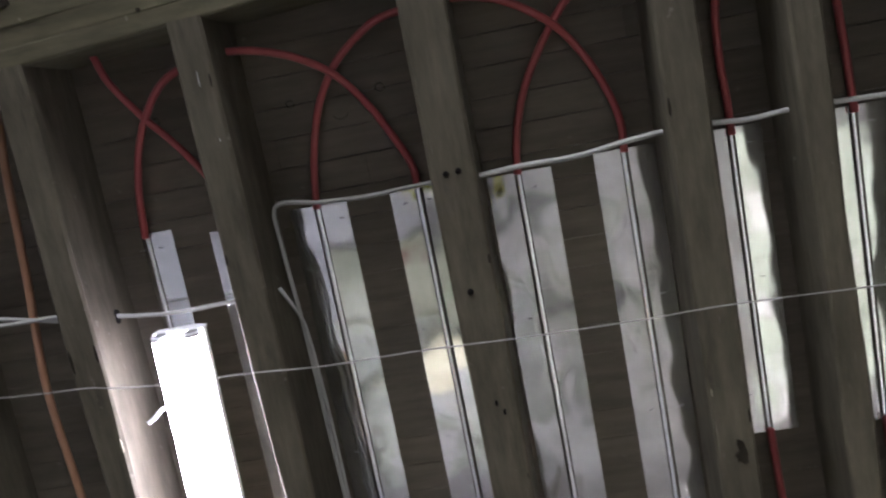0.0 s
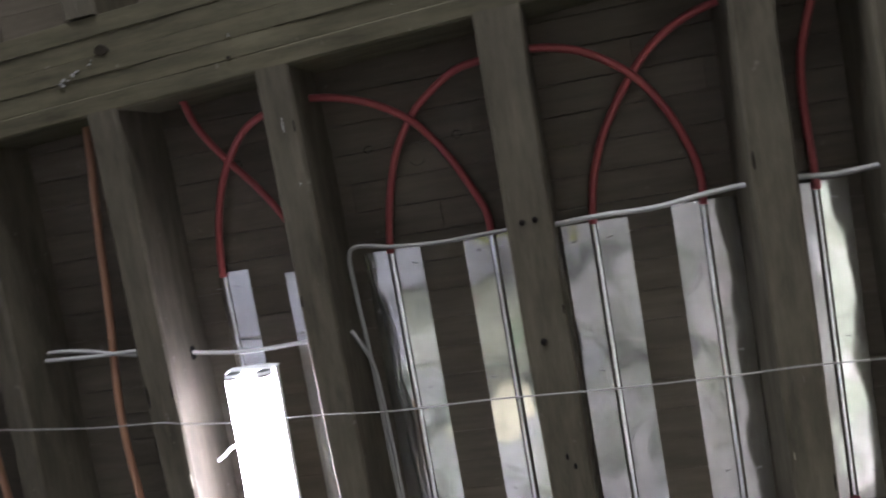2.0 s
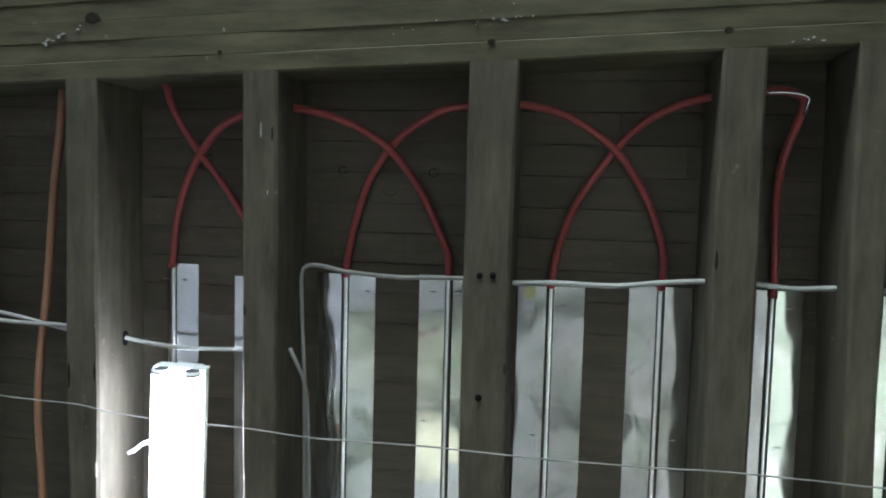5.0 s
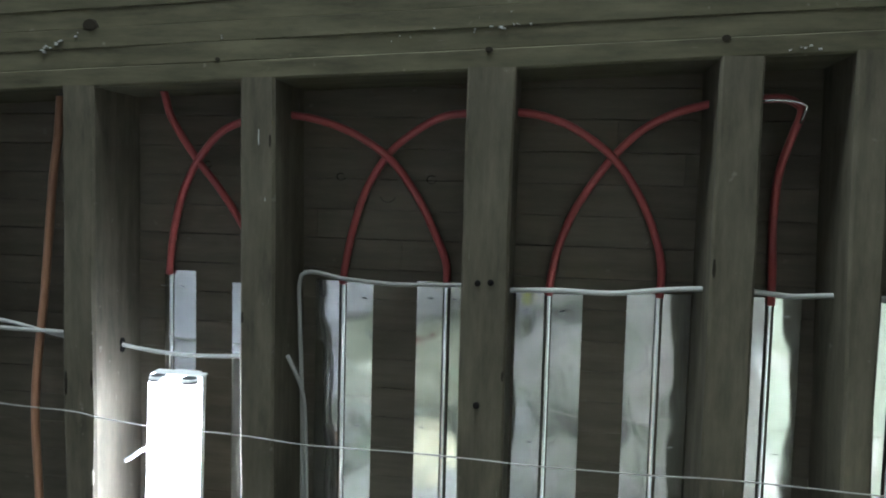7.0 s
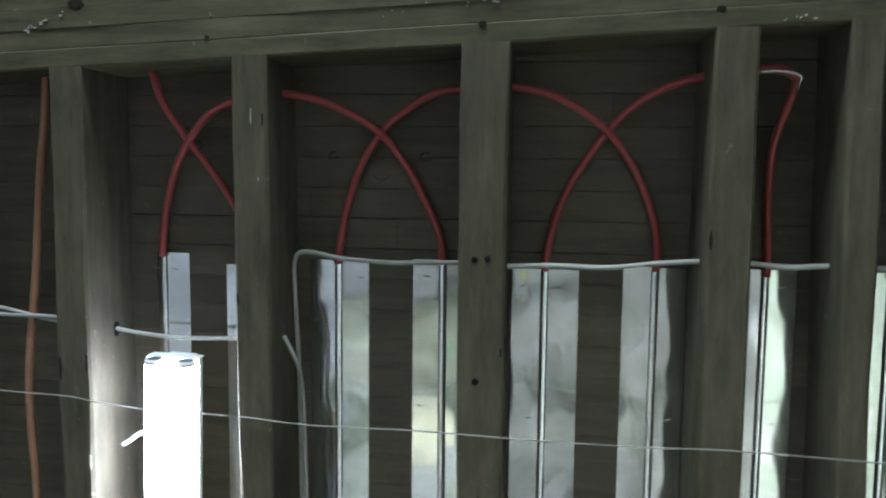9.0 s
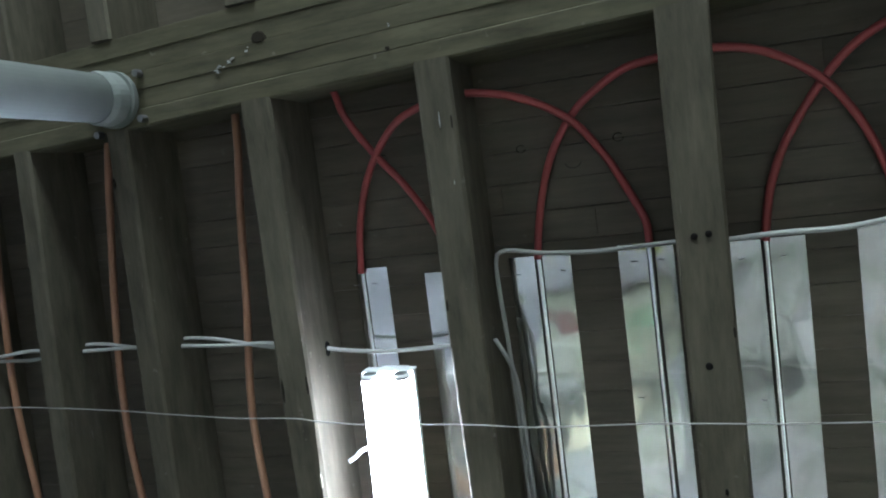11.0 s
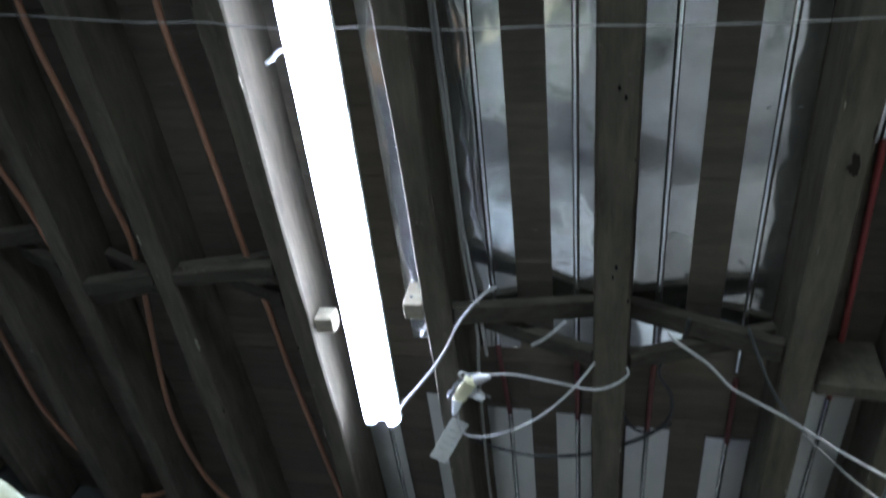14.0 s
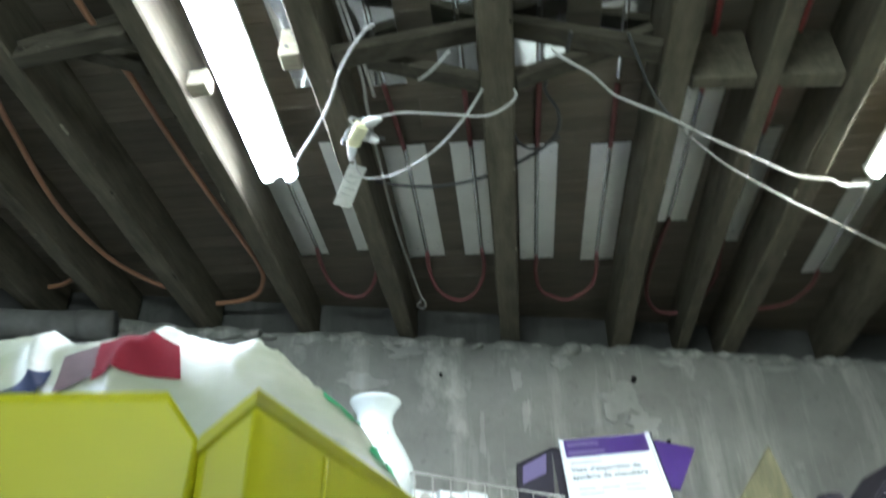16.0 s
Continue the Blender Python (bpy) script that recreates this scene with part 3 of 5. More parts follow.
LO, HI = ZJ + 0.028, ZC - 0.022
BRACES = [
    ((-0.535, 1.252, LO), (-0.178, 1.310, HI)), ((-0.178, 1.375, LO), (-0.535, 1.352, HI)), ((-0.094, 1.306, HI), (0.266, 1.318, LO)), ((-0.094, 1.378, LO), (0.266, 1.369, HI)),
    ((-1.268, 1.150, LO), (-0.988, 1.180, HI)), ((-1.268, 1.235, HI), (-0.988, 1.225, LO)), ((-1.592, 1.20, HI), (-1.345, 1.185, LO)), ((-1.592, 1.262, LO), (-1.345, 1.26, HI)),
    ((-1.90, 1.075, LO), (-1.64, 1.10, HI)), ((-1.90, 1.17, HI), (-1.64, 1.15, LO)), ((-2.23, 1.08, LO), (-1.95, 1.11, HI)), ((-2.23, 1.17, HI), (-1.95, 1.16, LO)),
]
for k, (p, q) in enumerate(BRACES):
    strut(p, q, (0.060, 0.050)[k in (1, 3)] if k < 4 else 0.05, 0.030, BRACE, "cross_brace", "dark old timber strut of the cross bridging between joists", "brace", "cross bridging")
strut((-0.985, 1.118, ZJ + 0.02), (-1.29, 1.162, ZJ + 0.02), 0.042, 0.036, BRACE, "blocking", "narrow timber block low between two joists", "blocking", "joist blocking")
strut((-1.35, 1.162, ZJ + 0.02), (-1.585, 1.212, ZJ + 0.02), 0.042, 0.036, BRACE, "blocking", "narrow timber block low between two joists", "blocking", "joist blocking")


def block(x0, y0, x1, y1, thick, z0, material, label, z1=ZC - 0.004):
    b = bmesh.new()
    vs = [b.verts.new((x, y + t, z)) for x, y in ((x0, y0), (x1, y1)) for t in (0, thick) for z in (z0, z1)]
    for f in ((0, 1, 3, 2), (4, 6, 7, 5), (0, 4, 5, 1), (2, 3, 7, 6), (0, 2, 6, 4), (1, 5, 7, 3)):
        b.faces.new([vs[k] for k in f])
    bmesh.ops.bevel(b, geom=list(b.edges), offset=0.003, segments=1, affect="EDGES")
    return single("blocking", b, material, label, "blocking", "joist blocking")


block(0.349, 1.392, 0.507, 1.402, 0.042, ZJ + 0.001, JOIST, "solid timber block between two closely set joists")
block(0.562, 1.402, 0.728, 1.418, 0.046, ZJ + 0.001, JOIST, "solid timber block between two joists beside the shop light")
block(-0.916, 1.285, -0.862, 1.279, 0.050, ZJ + 0.012, NEWWOOD, "pale short timber cleat on the joist side", ZJ + 0.062)
cleat = block(-0.655, 1.204, -0.606, 1.206, 0.052, ZJ + 0.002, NEWWOOD, "pale timber cleat with two screws on the joist side", ZJ + 0.095)
for dx, dz in ((0.018, 0.03), (0.03, 0.075)):
    part("screw", lathe([(0.005, 0), (0.005, 0.004)], 8), CAPDARK, cleat).matrix_basis = pose(-0.655 + dx, 1.205, ZJ + dz, 90)

# ---------------------------------------------------------------- heat plates
def heat_plate(xl, xr, xc, ya, yb, label, seed, tail=0.0):
    """Pressed aluminium plate stapled under the subfloor: two flanges that meet a round channel, which holds the tube and hangs a little."""
    t = thing("heat_plate", label, "heat plate", "heat plates under the subfloor", at=pose(xl, ya, ZC))
    zc, r = -0.0045, 0.0080
    rng = random.Random(seed)
    flat = ya > 1.5
    hang_l, hang_r = (0.0004, 0.0004) if flat else (rng.uniform(-0.0016, 0.0024), rng.uniform(-0.0016, 0.0024))
    for side, (u, v) in (("a", (xl, xc - r)), ("b", (xc + r, xr))):
        if v - u < 0.006:
            continue
        b = bmesh.new()
        nx, ny = 5, 44
        rows = []
        for i in range(ny + 1):
            y = (yb - ya) * i / ny
            rows.append([])
            for k in range(nx + 1):
                x = u + (v - u) * k / nx
                near = k / nx if side == "a" else 1 - k / nx
                lift = -(hang_l if side == "a" else hang_r) * near + 0.0003 * math.sin(math.pi * near) * noise.noise(Vector((x * 17, (y + seed) * 6, 2.0 + seed))) + 0.0007 * noise.noise(Vector((x * 9, (y + seed) * 2.1, seed)))
                rows[-1].append(b.verts.new((x - xl, y, zc + lift)))
        for p, q in zip(rows, rows[1:]):
            for k in range(nx):
                b.faces.new((p[k], p[k + 1], q[k + 1], q[k]))
        ext = bmesh.ops.extrude_face_region(b, geom=list(b.faces))
        for g in ext["geom"]:
            if isinstance(g, bmesh.types.BMVert):
                g.co.z += 0.0006
        b.normal_update()
        for e in b.edges:
            e.smooth = e.calc_face_angle(0.0) < 0.6
        part("flange", b, ALU_FLAT if flat else ALU, t, smooth=True)
        for y in (0.035, 0.31, 0.56, (yb - ya) - 0.06):
            if y < yb - ya and rng.random() < (0.3 if flat else 0.75):
                x = (u + v) / 2 - xl + rng.uniform(-0.012, 0.012)
                a = rng.uniform(-0.3, 0.3)
                part("staple", tube([(x - 0.0055, y - 0.0055 * a, zc - 0.0034), (x + 0.0055, y + 0.0055 * a, zc - 0.0034)], 0.0006, 6, curved=False), STEEL, t)
    b = bmesh.new()
    k = 14
    prof = [(-r, 0.0014)] + [(-r * math.cos(math.pi * j / k), -0.75 * r * math.sin(math.pi * j / k)) for j in range(k + 1)] + [(r, 0.0014)]
    ends = [[b.verts.new((xc - xl + px, y, zc - 0.0012 + pz)) for px, pz in prof] for y in (0.0, (yb - ya) * 0.33, (yb - ya) * 0.66, yb - ya + tail)]
    for p, q in zip(ends, ends[1:]):
        for j in range(len(prof) - 1):
            b.faces.new((p[j], p[j + 1], q[j + 1], q[j]))
    part("channel", b, CHANNEL, t, smooth=True)
    return t


LONG = "long pressed aluminium heat plate with a tube channel, dull and dented"
SHORT = "short pressed aluminium heat plate with a tube channel"
PLATES = [
    (-0.857, -0.784, -0.842, 0.182, 1.47, LONG), (-0.700, -0.616, -0.640, 0.204, 1.48, LONG), (-0.512, -0.386, -0.451, 0.189, 1.495, LONG), (-0.292, -0.186, -0.229, 0.183, 1.51, LONG),
    (-0.086, 0.049, -0.020, 0.197, 1.465, LONG), (0.136, 0.2605, 0.198, 0.188, 1.445, LONG), (0.341, 0.468, 0.408, 0.186, 0.833, SHORT), (0.590, 0.712, 0.640, 0.187, 0.840, SHORT),
    (-0.905, -0.80, -0.834, 1.72, 2.34, SHORT), (-0.690, -0.612, -0.632, 1.716, 2.332, SHORT), (-0.502, -0.368, -0.432, 1.758, 2.405, SHORT), (-0.292, -0.184, -0.228, 1.762, 2.412, SHORT),
    (-0.086, 0.040, -0.025, 1.798, 2.468, SHORT), (0.143, 0.266, 0.201, 1.818, 2.50, SHORT), (0.376, 0.505, 0.440, 1.60, 2.27, SHORT), (0.600, 0.715, 0.658, 1.80, 2.43, SHORT), (1.02, 1.14, 1.08, 2.10, 2.70, SHORT),
]
for k, (a, b_, c, d, e, lab) in enumerate(PLATES):
    heat_plate(a, b_, c, d, e, lab, k, 0.09 if k == 5 else 0.0)

# ---------------------------------------------------------------- heating tube
ZT = ZC - 0.013
R_T = 0.0080
tubing = thing("heating_tube", "red plastic underfloor heating tube looping from bay to bay", "tube")


def loop(points, label="", material=None):
    part("loop", tube(points, R_T, 10), material or RED, tubing, label, True)


def run(x0, y0, x1, y1):
    # runs past the bridging take the red with shade painted in
    part("straight_run", tube([(x0, y0, ZT), ((x0 + x1) / 2, (y0 + y1) / 2, ZT), (x1, y1, ZT)], R_T, 8, 0.2), SHADEDRED if y0 > 1.3 else RED, tubing, smooth=True)


Z1, Z2 = 2.330, 2.312
loop([(-0.842, 0.19, ZT), (-0.826, 0.095, ZT - 0.01), (-0.797, 0.011, 2.335), (-0.756, -0.055, 2.318), (-0.699, -0.113, 2.302), (-0.640, -0.138, 2.296), (-0.580, -0.150, 2.296), (-0.520, -0.147, 2.298), (-0.462, -0.133, 2.305),
      (-0.404, -0.108, 2.312), (-0.345, -0.065, Z1), (-0.296, 0.003, ZT - 0.008), (-0.258, 0.078, ZT), (-0.232, 0.14, ZT), (-0.229, 0.19, ZT)])
loop([(-0.451, 0.195, ZT), (-0.441, 0.13, ZT), (-0.425, 0.06, ZT), (-0.396, -0.015, ZT - 0.008), (-0.348, -0.083, ZT - 0.018), (-0.298, -0.122, 2.330), (-0.240, -0.150, 2.308), (-0.180, -0.158, 2.300), (-0.130, -0.161, 2.298), (-0.085, -0.160, 2.300),
      (-0.038, -0.153, 2.305), (0.022, -0.130, 2.312), (0.095, -0.078, Z1), (0.148, -0.008, ZT - 0.008), (0.184, 0.072, ZT), (0.199, 0.135, ZT), (0.198, 0.195, ZT)])
loop([(-0.020, 0.20, ZT), (-0.014, 0.15, ZT), (0.000, 0.09, ZT), (0.030, 0.018, ZT - 0.006), (0.088, -0.070, ZT - 0.018), (0.143, -0.128, 2.328), (0.200, -0.160, 2.305), (0.262, -0.178, 2.300), (0.310, -0.186, 2.298), (0.360, -0.189, 2.298),
      (0.396, -0.190, 2.300), (0.424, -0.178, 2.302), (0.428, -0.160, 2.306), (0.420, -0.125, 2.322), (0.404, -0.050, 2.342), (0.402, 0.045, ZT - 0.005), (0.407, 0.13, ZT), (0.408, 0.20, ZT)])
loop([(-0.90, -0.262, 2.31), (-0.832, -0.212, 2.302), (-0.808, -0.142, 2.306), (-0.762, -0.064, 2.318), (-0.710, 0.006, Z1), (-0.668, 0.085, ZT - 0.006), (-0.644, 0.15, ZT), (-0.640, 0.21, ZT)])
loop([(0.70, -0.21, 2.30), (0.66, -0.19, 2.302), (0.632, -0.14, 2.315), (0.625, -0.05, ZT - 0.01), (0.635, 0.08, ZT), (0.640, 0.20, ZT)])
for a, ya, b_, yb in ((-0.842, 1.465, -0.834, 1.73), (-0.640, 1.475, -0.632, 1.73), (-0.451, 1.49, -0.432, 1.765), (-0.229, 1.505, -0.228, 1.77), (-0.020, 1.525, -0.025, 1.805), (0.198, 1.56, 0.201, 1.825), (0.408, 0.825, 0.440, 1.61), (0.640, 0.832, 0.658, 1.81)):
    run(a, ya, b_, yb)
for x0, x1, y, d in ((-0.834, -0.632, 2.325, 0.235), (-0.432, -0.228, 2.40, 0.235), (-0.025, 0.201, 2.475, 0.205)):
    m, w = (x0 + x1) / 2, (x1 - x0) / 2
    loop([(x0, y - 0.03, ZT), (x0 - 0.004, y + 0.06, ZT - 0.01), (x0 + 0.012, y + 0.15, 2.320), (m - w * 0.5, y + d - 0.03, 2.300), (m, y + d, 2.296), (m + w * 0.5, y + d - 0.03, 2.300), (x1 - 0.012, y + 0.14, 2.320), (x1 + 0.004, y + 0.07, ZT - 0.01), (x1, y - 0.03, ZT)], "red loop with the far shade in its colour", SHADEDRED)
loop([(0.440, 2.25, ZT), (0.425, 2.38, ZT - 0.01), (0.408, 2.55, 2.33), (0.41, 2.70, 2.305), (0.47, 2.83, 2.297), (0.565, 2.84, 2.297), (0.63, 2.76, 2.305), (0.668, 2.62, 2.33), (0.665, 2.50, ZT - 0.004), (0.658, 2.40, ZT)], "red loop with the far shade in its colour", SHADEDRED)
loop([(0.80, 2.85, 2.30), (0.90, 2.86, 2.30), (1.0, 2.84, 2.31), (1.07, 2.77, 2.34), (1.08, 2.68, ZT)], "red loop with the far shade in its colour", SHADEDRED)
part("tie", tube([(0.350, -0.183, 2.286), (0.38, -0.185, 2.285), (0.41, -0.183, 2.285), (0.430, -0.176, 2.286), (0.430, -0.166, 2.289), (0.426, -0.145, 2.298)], 0.0026, 6), CHANNEL, tubing, "bright metal tie along the bend", True)

# ---------------------------------------------------------------- orange pipes in the western bays
for pts in (
    [(-1.062, -0.22, 2.31), (-1.068, -0.1, 2.305), (-1.078, 0.0, 2.30), (-1.098, 0.22, 2.30), (-1.125, 0.47, 2.30), (-1.118, 0.70, 2.30), (-1.113, 0.88, 2.30), (-1.106, 1.14, 2.30), (-1.094, 1.32, 2.30), (-1.085, 1.62, 2.30), (-1.062, 1.98, 2.30), (-1.043, 2.27, 2.30), (-1.062, 2.40, 2.30), (-1.12, 2.50, 2.30), (-1.20, 2.54, 2.30), (-1.33, 2.55, 2.30)],
    [(-1.398, -0.20, 2.31), (-1.408, -0.10, 2.30), (-1.428, 0.04, 2.30), (-1.458, 0.28, 2.30), (-1.470, 0.52, 2.30), (-1.452, 0.78, 2.30), (-1.452, 0.95, 2.30), (-1.445, 1.10, 2.30), (-1.472, 1.28, 2.30), (-1.522, 1.51, 2.30), (-1.580, 1.85, 2.30), (-1.566, 2.15, 2.30), (-1.50, 2.32, 2.30), (-1.43, 2.41, 2.30), (-1.33, 2.47, 2.30)],
    [(-1.735, -0.20, 2.31), (-1.765, 0.0, 2.30), (-1.785, 0.23, 2.30), (-1.792, 0.47, 2.30), (-1.758, 0.84, 2.30), (-1.722, 1.05, 2.30), (-1.71, 1.4, 2.30), (-1.72, 1.8, 2.30), (-1.715, 2.12, 2.30), (-1.745, 2.27, 2.30), (-1.83, 2.335, 2.30), (-1.93, 2.35, 2.30)],
    [(-2.06, -0.2, 2.30), (-2.08, 0.4, 2.30), (-2.06, 1.1, 2.30), (-2.09, 1.6, 2.30), (-2.10, 1.85, 2.30), (-2.06, 2.06, 2.30), (-1.99, 2.18, 2.30), (-1.92, 2.24, 2.30)],
    [(-1.338, -0.42, 2.30), (-1.345, -0.7, 2.30), (-1.35, -1.4, 2.30), (-1.35, -2.6, 2.30)],
):
    single("orange_pipe", tube(pts, 0.0088, 10, 0.03), ORANGE, "orange plastic pipe running along a joist bay", "pipe", "orange pipes between joists", smooth=True)

# ---------------------------------------------------------------- cables and wire
def cable(points, r, material, name, label, group="loose cables"):
    return single(name, tube(points, r, 8, 0.015), material, label, "cable", group, smooth=True)


cable([(-0.13, 0.183, 2.270), (-0.095, 0.182, 2.268), (-0.01, 0.178, 2.269), (0.097, 0.179, 2.268), (0.19, 0.169, 2.270), (0.275, 0.163, 2.270), (0.355, 0.165, 2.269), (0.42, 0.170, 2.268), (0.496, 0.166, 2.270), (0.58, 0.168, 2.270), (0.70, 0.172, 2.27), (0.9, 0.17, 2.27), (1.3, 0.16, 2.27), (2.0, 0.2, 2.27)],
      0.0050, WHITECABLE, "white_cable", "white house wiring cable threaded through the joists")
cable([(-0.17, 0.180, 2.30), (-0.25, 0.182, 2.302), (-0.324, 0.184, 2.30), (-0.40, 0.180, 2.30), (-0.441, 0.176, 2.30), (-0.485, 0.167, 2.30), (-0.513, 0.168, 2.30), (-0.524, 0.188, 2.298), (-0.522, 0.26, 2.295), (-0.515, 0.42, 2.295), (-0.511, 0.64, 2.293), (-0.505, 0.85, 2.285), (-0.500, 1.05, 2.272), (-0.488, 1.22, 2.262), (-0.482, 1.36, 2.258), (-0.490, 1.47, 2.262), (-0.500, 1.7, 2.28), (-0.505, 2.1, 2.29), (-0.49, 2.4, 2.29), (-0.475, 2.56, 2.27)],
      0.0045, GREYCABLE, "grey_cable", "dusty grey cable bent along the joist side")
cable([(-0.537, 0.335, 2.268), (-0.527, 0.350, 2.262), (-0.514, 0.378, 2.264), (-0.506, 0.415, 2.275), (-0.503, 0.50, 2.285), (-0.499, 0.7, 2.286), (-0.492, 1.0, 2.268), (-0.470, 1.25, 2.252), (-0.462, 1.42, 2.255)],
      0.0045, GREYCABLE, "grey_cable", "second dusty cable with its cut end bent aside")
cable([(-2.4, 0.33, 2.29), (-1.95, 0.312, 2.29), (-1.803, 0.307, 2.285), (-1.71, 0.299, 2.29), (-1.573, 0.306, 2.283), (-1.41, 0.307, 2.29), (-1.28, 0.310, 2.284), (-1.15, 0.316, 2.287), (-1.05, 0.318, 2.29), (-0.952, 0.333, 2.296), (-0.86, 0.347, 2.297), (-0.77, 0.353, 2.296), (-0.645, 0.350, 2.298), (-0.58, 0.35, 2.30)],
      0.0044, WHITECABLE, "white_cable", "white wiring cable threaded through the western joists")
cable([(-1.98, 0.318, 2.29), (-1.80, 0.320, 2.292), (-1.70, 0.322, 2.30), (-1.56, 0.296, 2.296), (-1.48, 0.294, 2.287), (-1.38, 0.312, 2.30), (-1.28, 0.296, 2.297), (-1.18, 0.300, 2.287), (-1.05, 0.328, 2.296), (-0.97, 0.33, 2.30)],
      0.0042, WHITECABLE, "white_cable", "second white wiring cable beside the first")
cable([(-2.6, 0.40, 2.185), (-2.2, 0.402, 2.186), (-1.733, 0.408, 2.187), (-1.599, 0.414, 2.192), (-1.392, 0.426, 2.188), (-1.26, 0.440, 2.192), (-1.10, 0.452, 2.188), (-0.96, 0.459, 2.194), (-0.90, 0.467, 2.192), (-0.752, 0.476, 2.182), (-0.669, 0.477, 2.186), (-0.587, 0.482, 2.193), (-0.472, 0.487, 2.184), (-0.382, 0.488, 2.186), (-0.25, 0.488, 2.188), (-0.132, 0.493, 2.193), (-0.017, 0.494, 2.187), (0.175, 0.495, 2.188), (0.30, 0.494, 2.193), (0.436, 0.495, 2.187), (0.572, 0.500, 2.190), (0.9, 0.505, 2.188), (1.6, 0.50, 2.19)],
      0.0013, WIRE, "thin_wire", "thin kinked metal wire strung under the joists")
cable([(-0.728, 1.628, 2.215), (-0.680, 1.520, 2.155), (-0.643, 1.463, 2.150), (-0.606, 1.412, 2.153), (-0.574, 1.362, 2.153), (-0.540, 1.300, 2.155), (-0.510, 1.233, 2.158), (-0.469, 1.171, 2.165), (-0.430, 1.136, 2.185), (-0.412, 1.138, 2.205)],
      0.0036, WHITECABLE, "lamp_cord", "white lamp cord sagging from the shop light to the bridging")
cable([(-0.455, 1.345, 2.10), (-0.431, 1.334, 2.10), (-0.395, 1.328, 2.101), (-0.36, 1.328, 2.102), (-0.252, 1.352, 2.106), (-0.19, 1.368, 2.108), (-0.150, 1.366, 2.112), (-0.117, 1.362, 2.13), (-0.097, 1.365, 2.155), (-0.092, 1.376, 2.18), (-0.098, 1.385, 2.21)],
      0.0030, WHITECABLE, "extension_cord", "white extension cord looping under a joist")
cable([(-0.516, 1.475, 2.09), (-0.520, 1.505, 2.09), (-0.512, 1.545, 2.09), (-0.490, 1.562, 2.092), (-0.45, 1.563, 2.096), (-0.41, 1.551, 2.10), (-0.36, 1.521, 2.103), (-0.31, 1.484, 2.108), (-0.265, 1.44, 2.118), (-0.225, 1.398, 2.135), (-0.198, 1.375, 2.16), (-0.186, 1.370, 2.18), (-0.172, 1.372, 2.21)],
      0.0030, WHITECABLE, "extension_cord", "white extension cord hanging in a slack loop")
cable([(-0.006, 1.245, 2.195), (0.006, 1.247, 2.172), (0.045, 1.268, 2.156), (0.086, 1.299, 2.150), (0.118, 1.338, 2.148), (0.145, 1.371, 2.147), (0.20, 1.410, 2.147), (0.289, 1.468, 2.147), (0.404, 1.557, 2.147), (0.542, 1.654, 2.147), (0.673, 1.748, 2.147), (0.735, 1.772, 2.147), (0.776, 1.782, 2.147), (0.798, 1.790, 2.147), (0.816, 1.808, 2.147), (0.845, 1.820, 2.147), (0.90, 1.818, 2.145)],
      0.0036, WHITECABLE, "white_cable", "taut white cord running to the far shop light")
cable([(0.18, 1.26, 2.24), (0.215, 1.33, 2.17), (0.234, 1.372, 2.16), (0.275, 1.442, 2.152), (0.323, 1.504, 2.15), (0.345, 1.520, 2.156)],
      0.0040, DARKCABLE, "dark_cable", "short dark cord hooked over the white one")
cable([(0.318, 1.495, 2.155), (0.34, 1.53, 2.148), (0.41, 1.61, 2.145), (0.509, 1.711, 2.145), (0.709, 1.880, 2.145), (0.881, 2.017, 2.147), (1.091, 2.186, 2.15), (1.5, 2.5, 2.15)],
      0.0033, GREYCABLE, "grey_cable", "thin pale grey cord hanging beside the thicker one")
cable([(-0.54, 1.83, 2.30), (-0.49, 1.858, 2.30), (-0.368, 1.884, 2.298), (-0.27, 1.875, 2.298), (-0.187, 1.853, 2.30), (-0.11, 1.81, 2.30), (-0.046, 1.767, 2.30), (0.0, 1.72, 2.30), (0.03, 1.66, 2.30), (0.028, 1.58, 2.30), (-0.01, 1.48, 2.30), (0.04, 1.36, 2.29), (0.05, 1.28, 2.28)],
      0.0050, DARKCABLE, "dark_cable", "dark cable looped loosely between the joists")
cable([(-0.12, 1.55, 2.30), (-0.104, 1.62, 2.30), (-0.085, 1.70, 2.30), (-0.05, 1.735, 2.30), (-0.01, 1.73, 2.30), (0.036, 1.69, 2.30)],
      0.0042, DARKCABLE, "dark_cable", "short dark cable curl against the joist")
cable([(-0.335, 1.343, 2.224), (-0.311, 1.324, 2.220), (-0.291, 1.306, 2.222), (-0.267, 1.285, 2.232), (-0.25, 1.28, 2.25)],
      0.0034, WHITECABLE, "white_cable", "short white cable end over the bridging")
cable([(-0.475, 2.55, 2.272), (-0.462, 2.585, 2.262), (-0.478, 2.61, 2.255), (-0.497, 2.59, 2.258), (-0.48, 2.565, 2.265)],
      0.0045, GREYCABLE, "grey_cable", "small coil of grey cable by the wall")

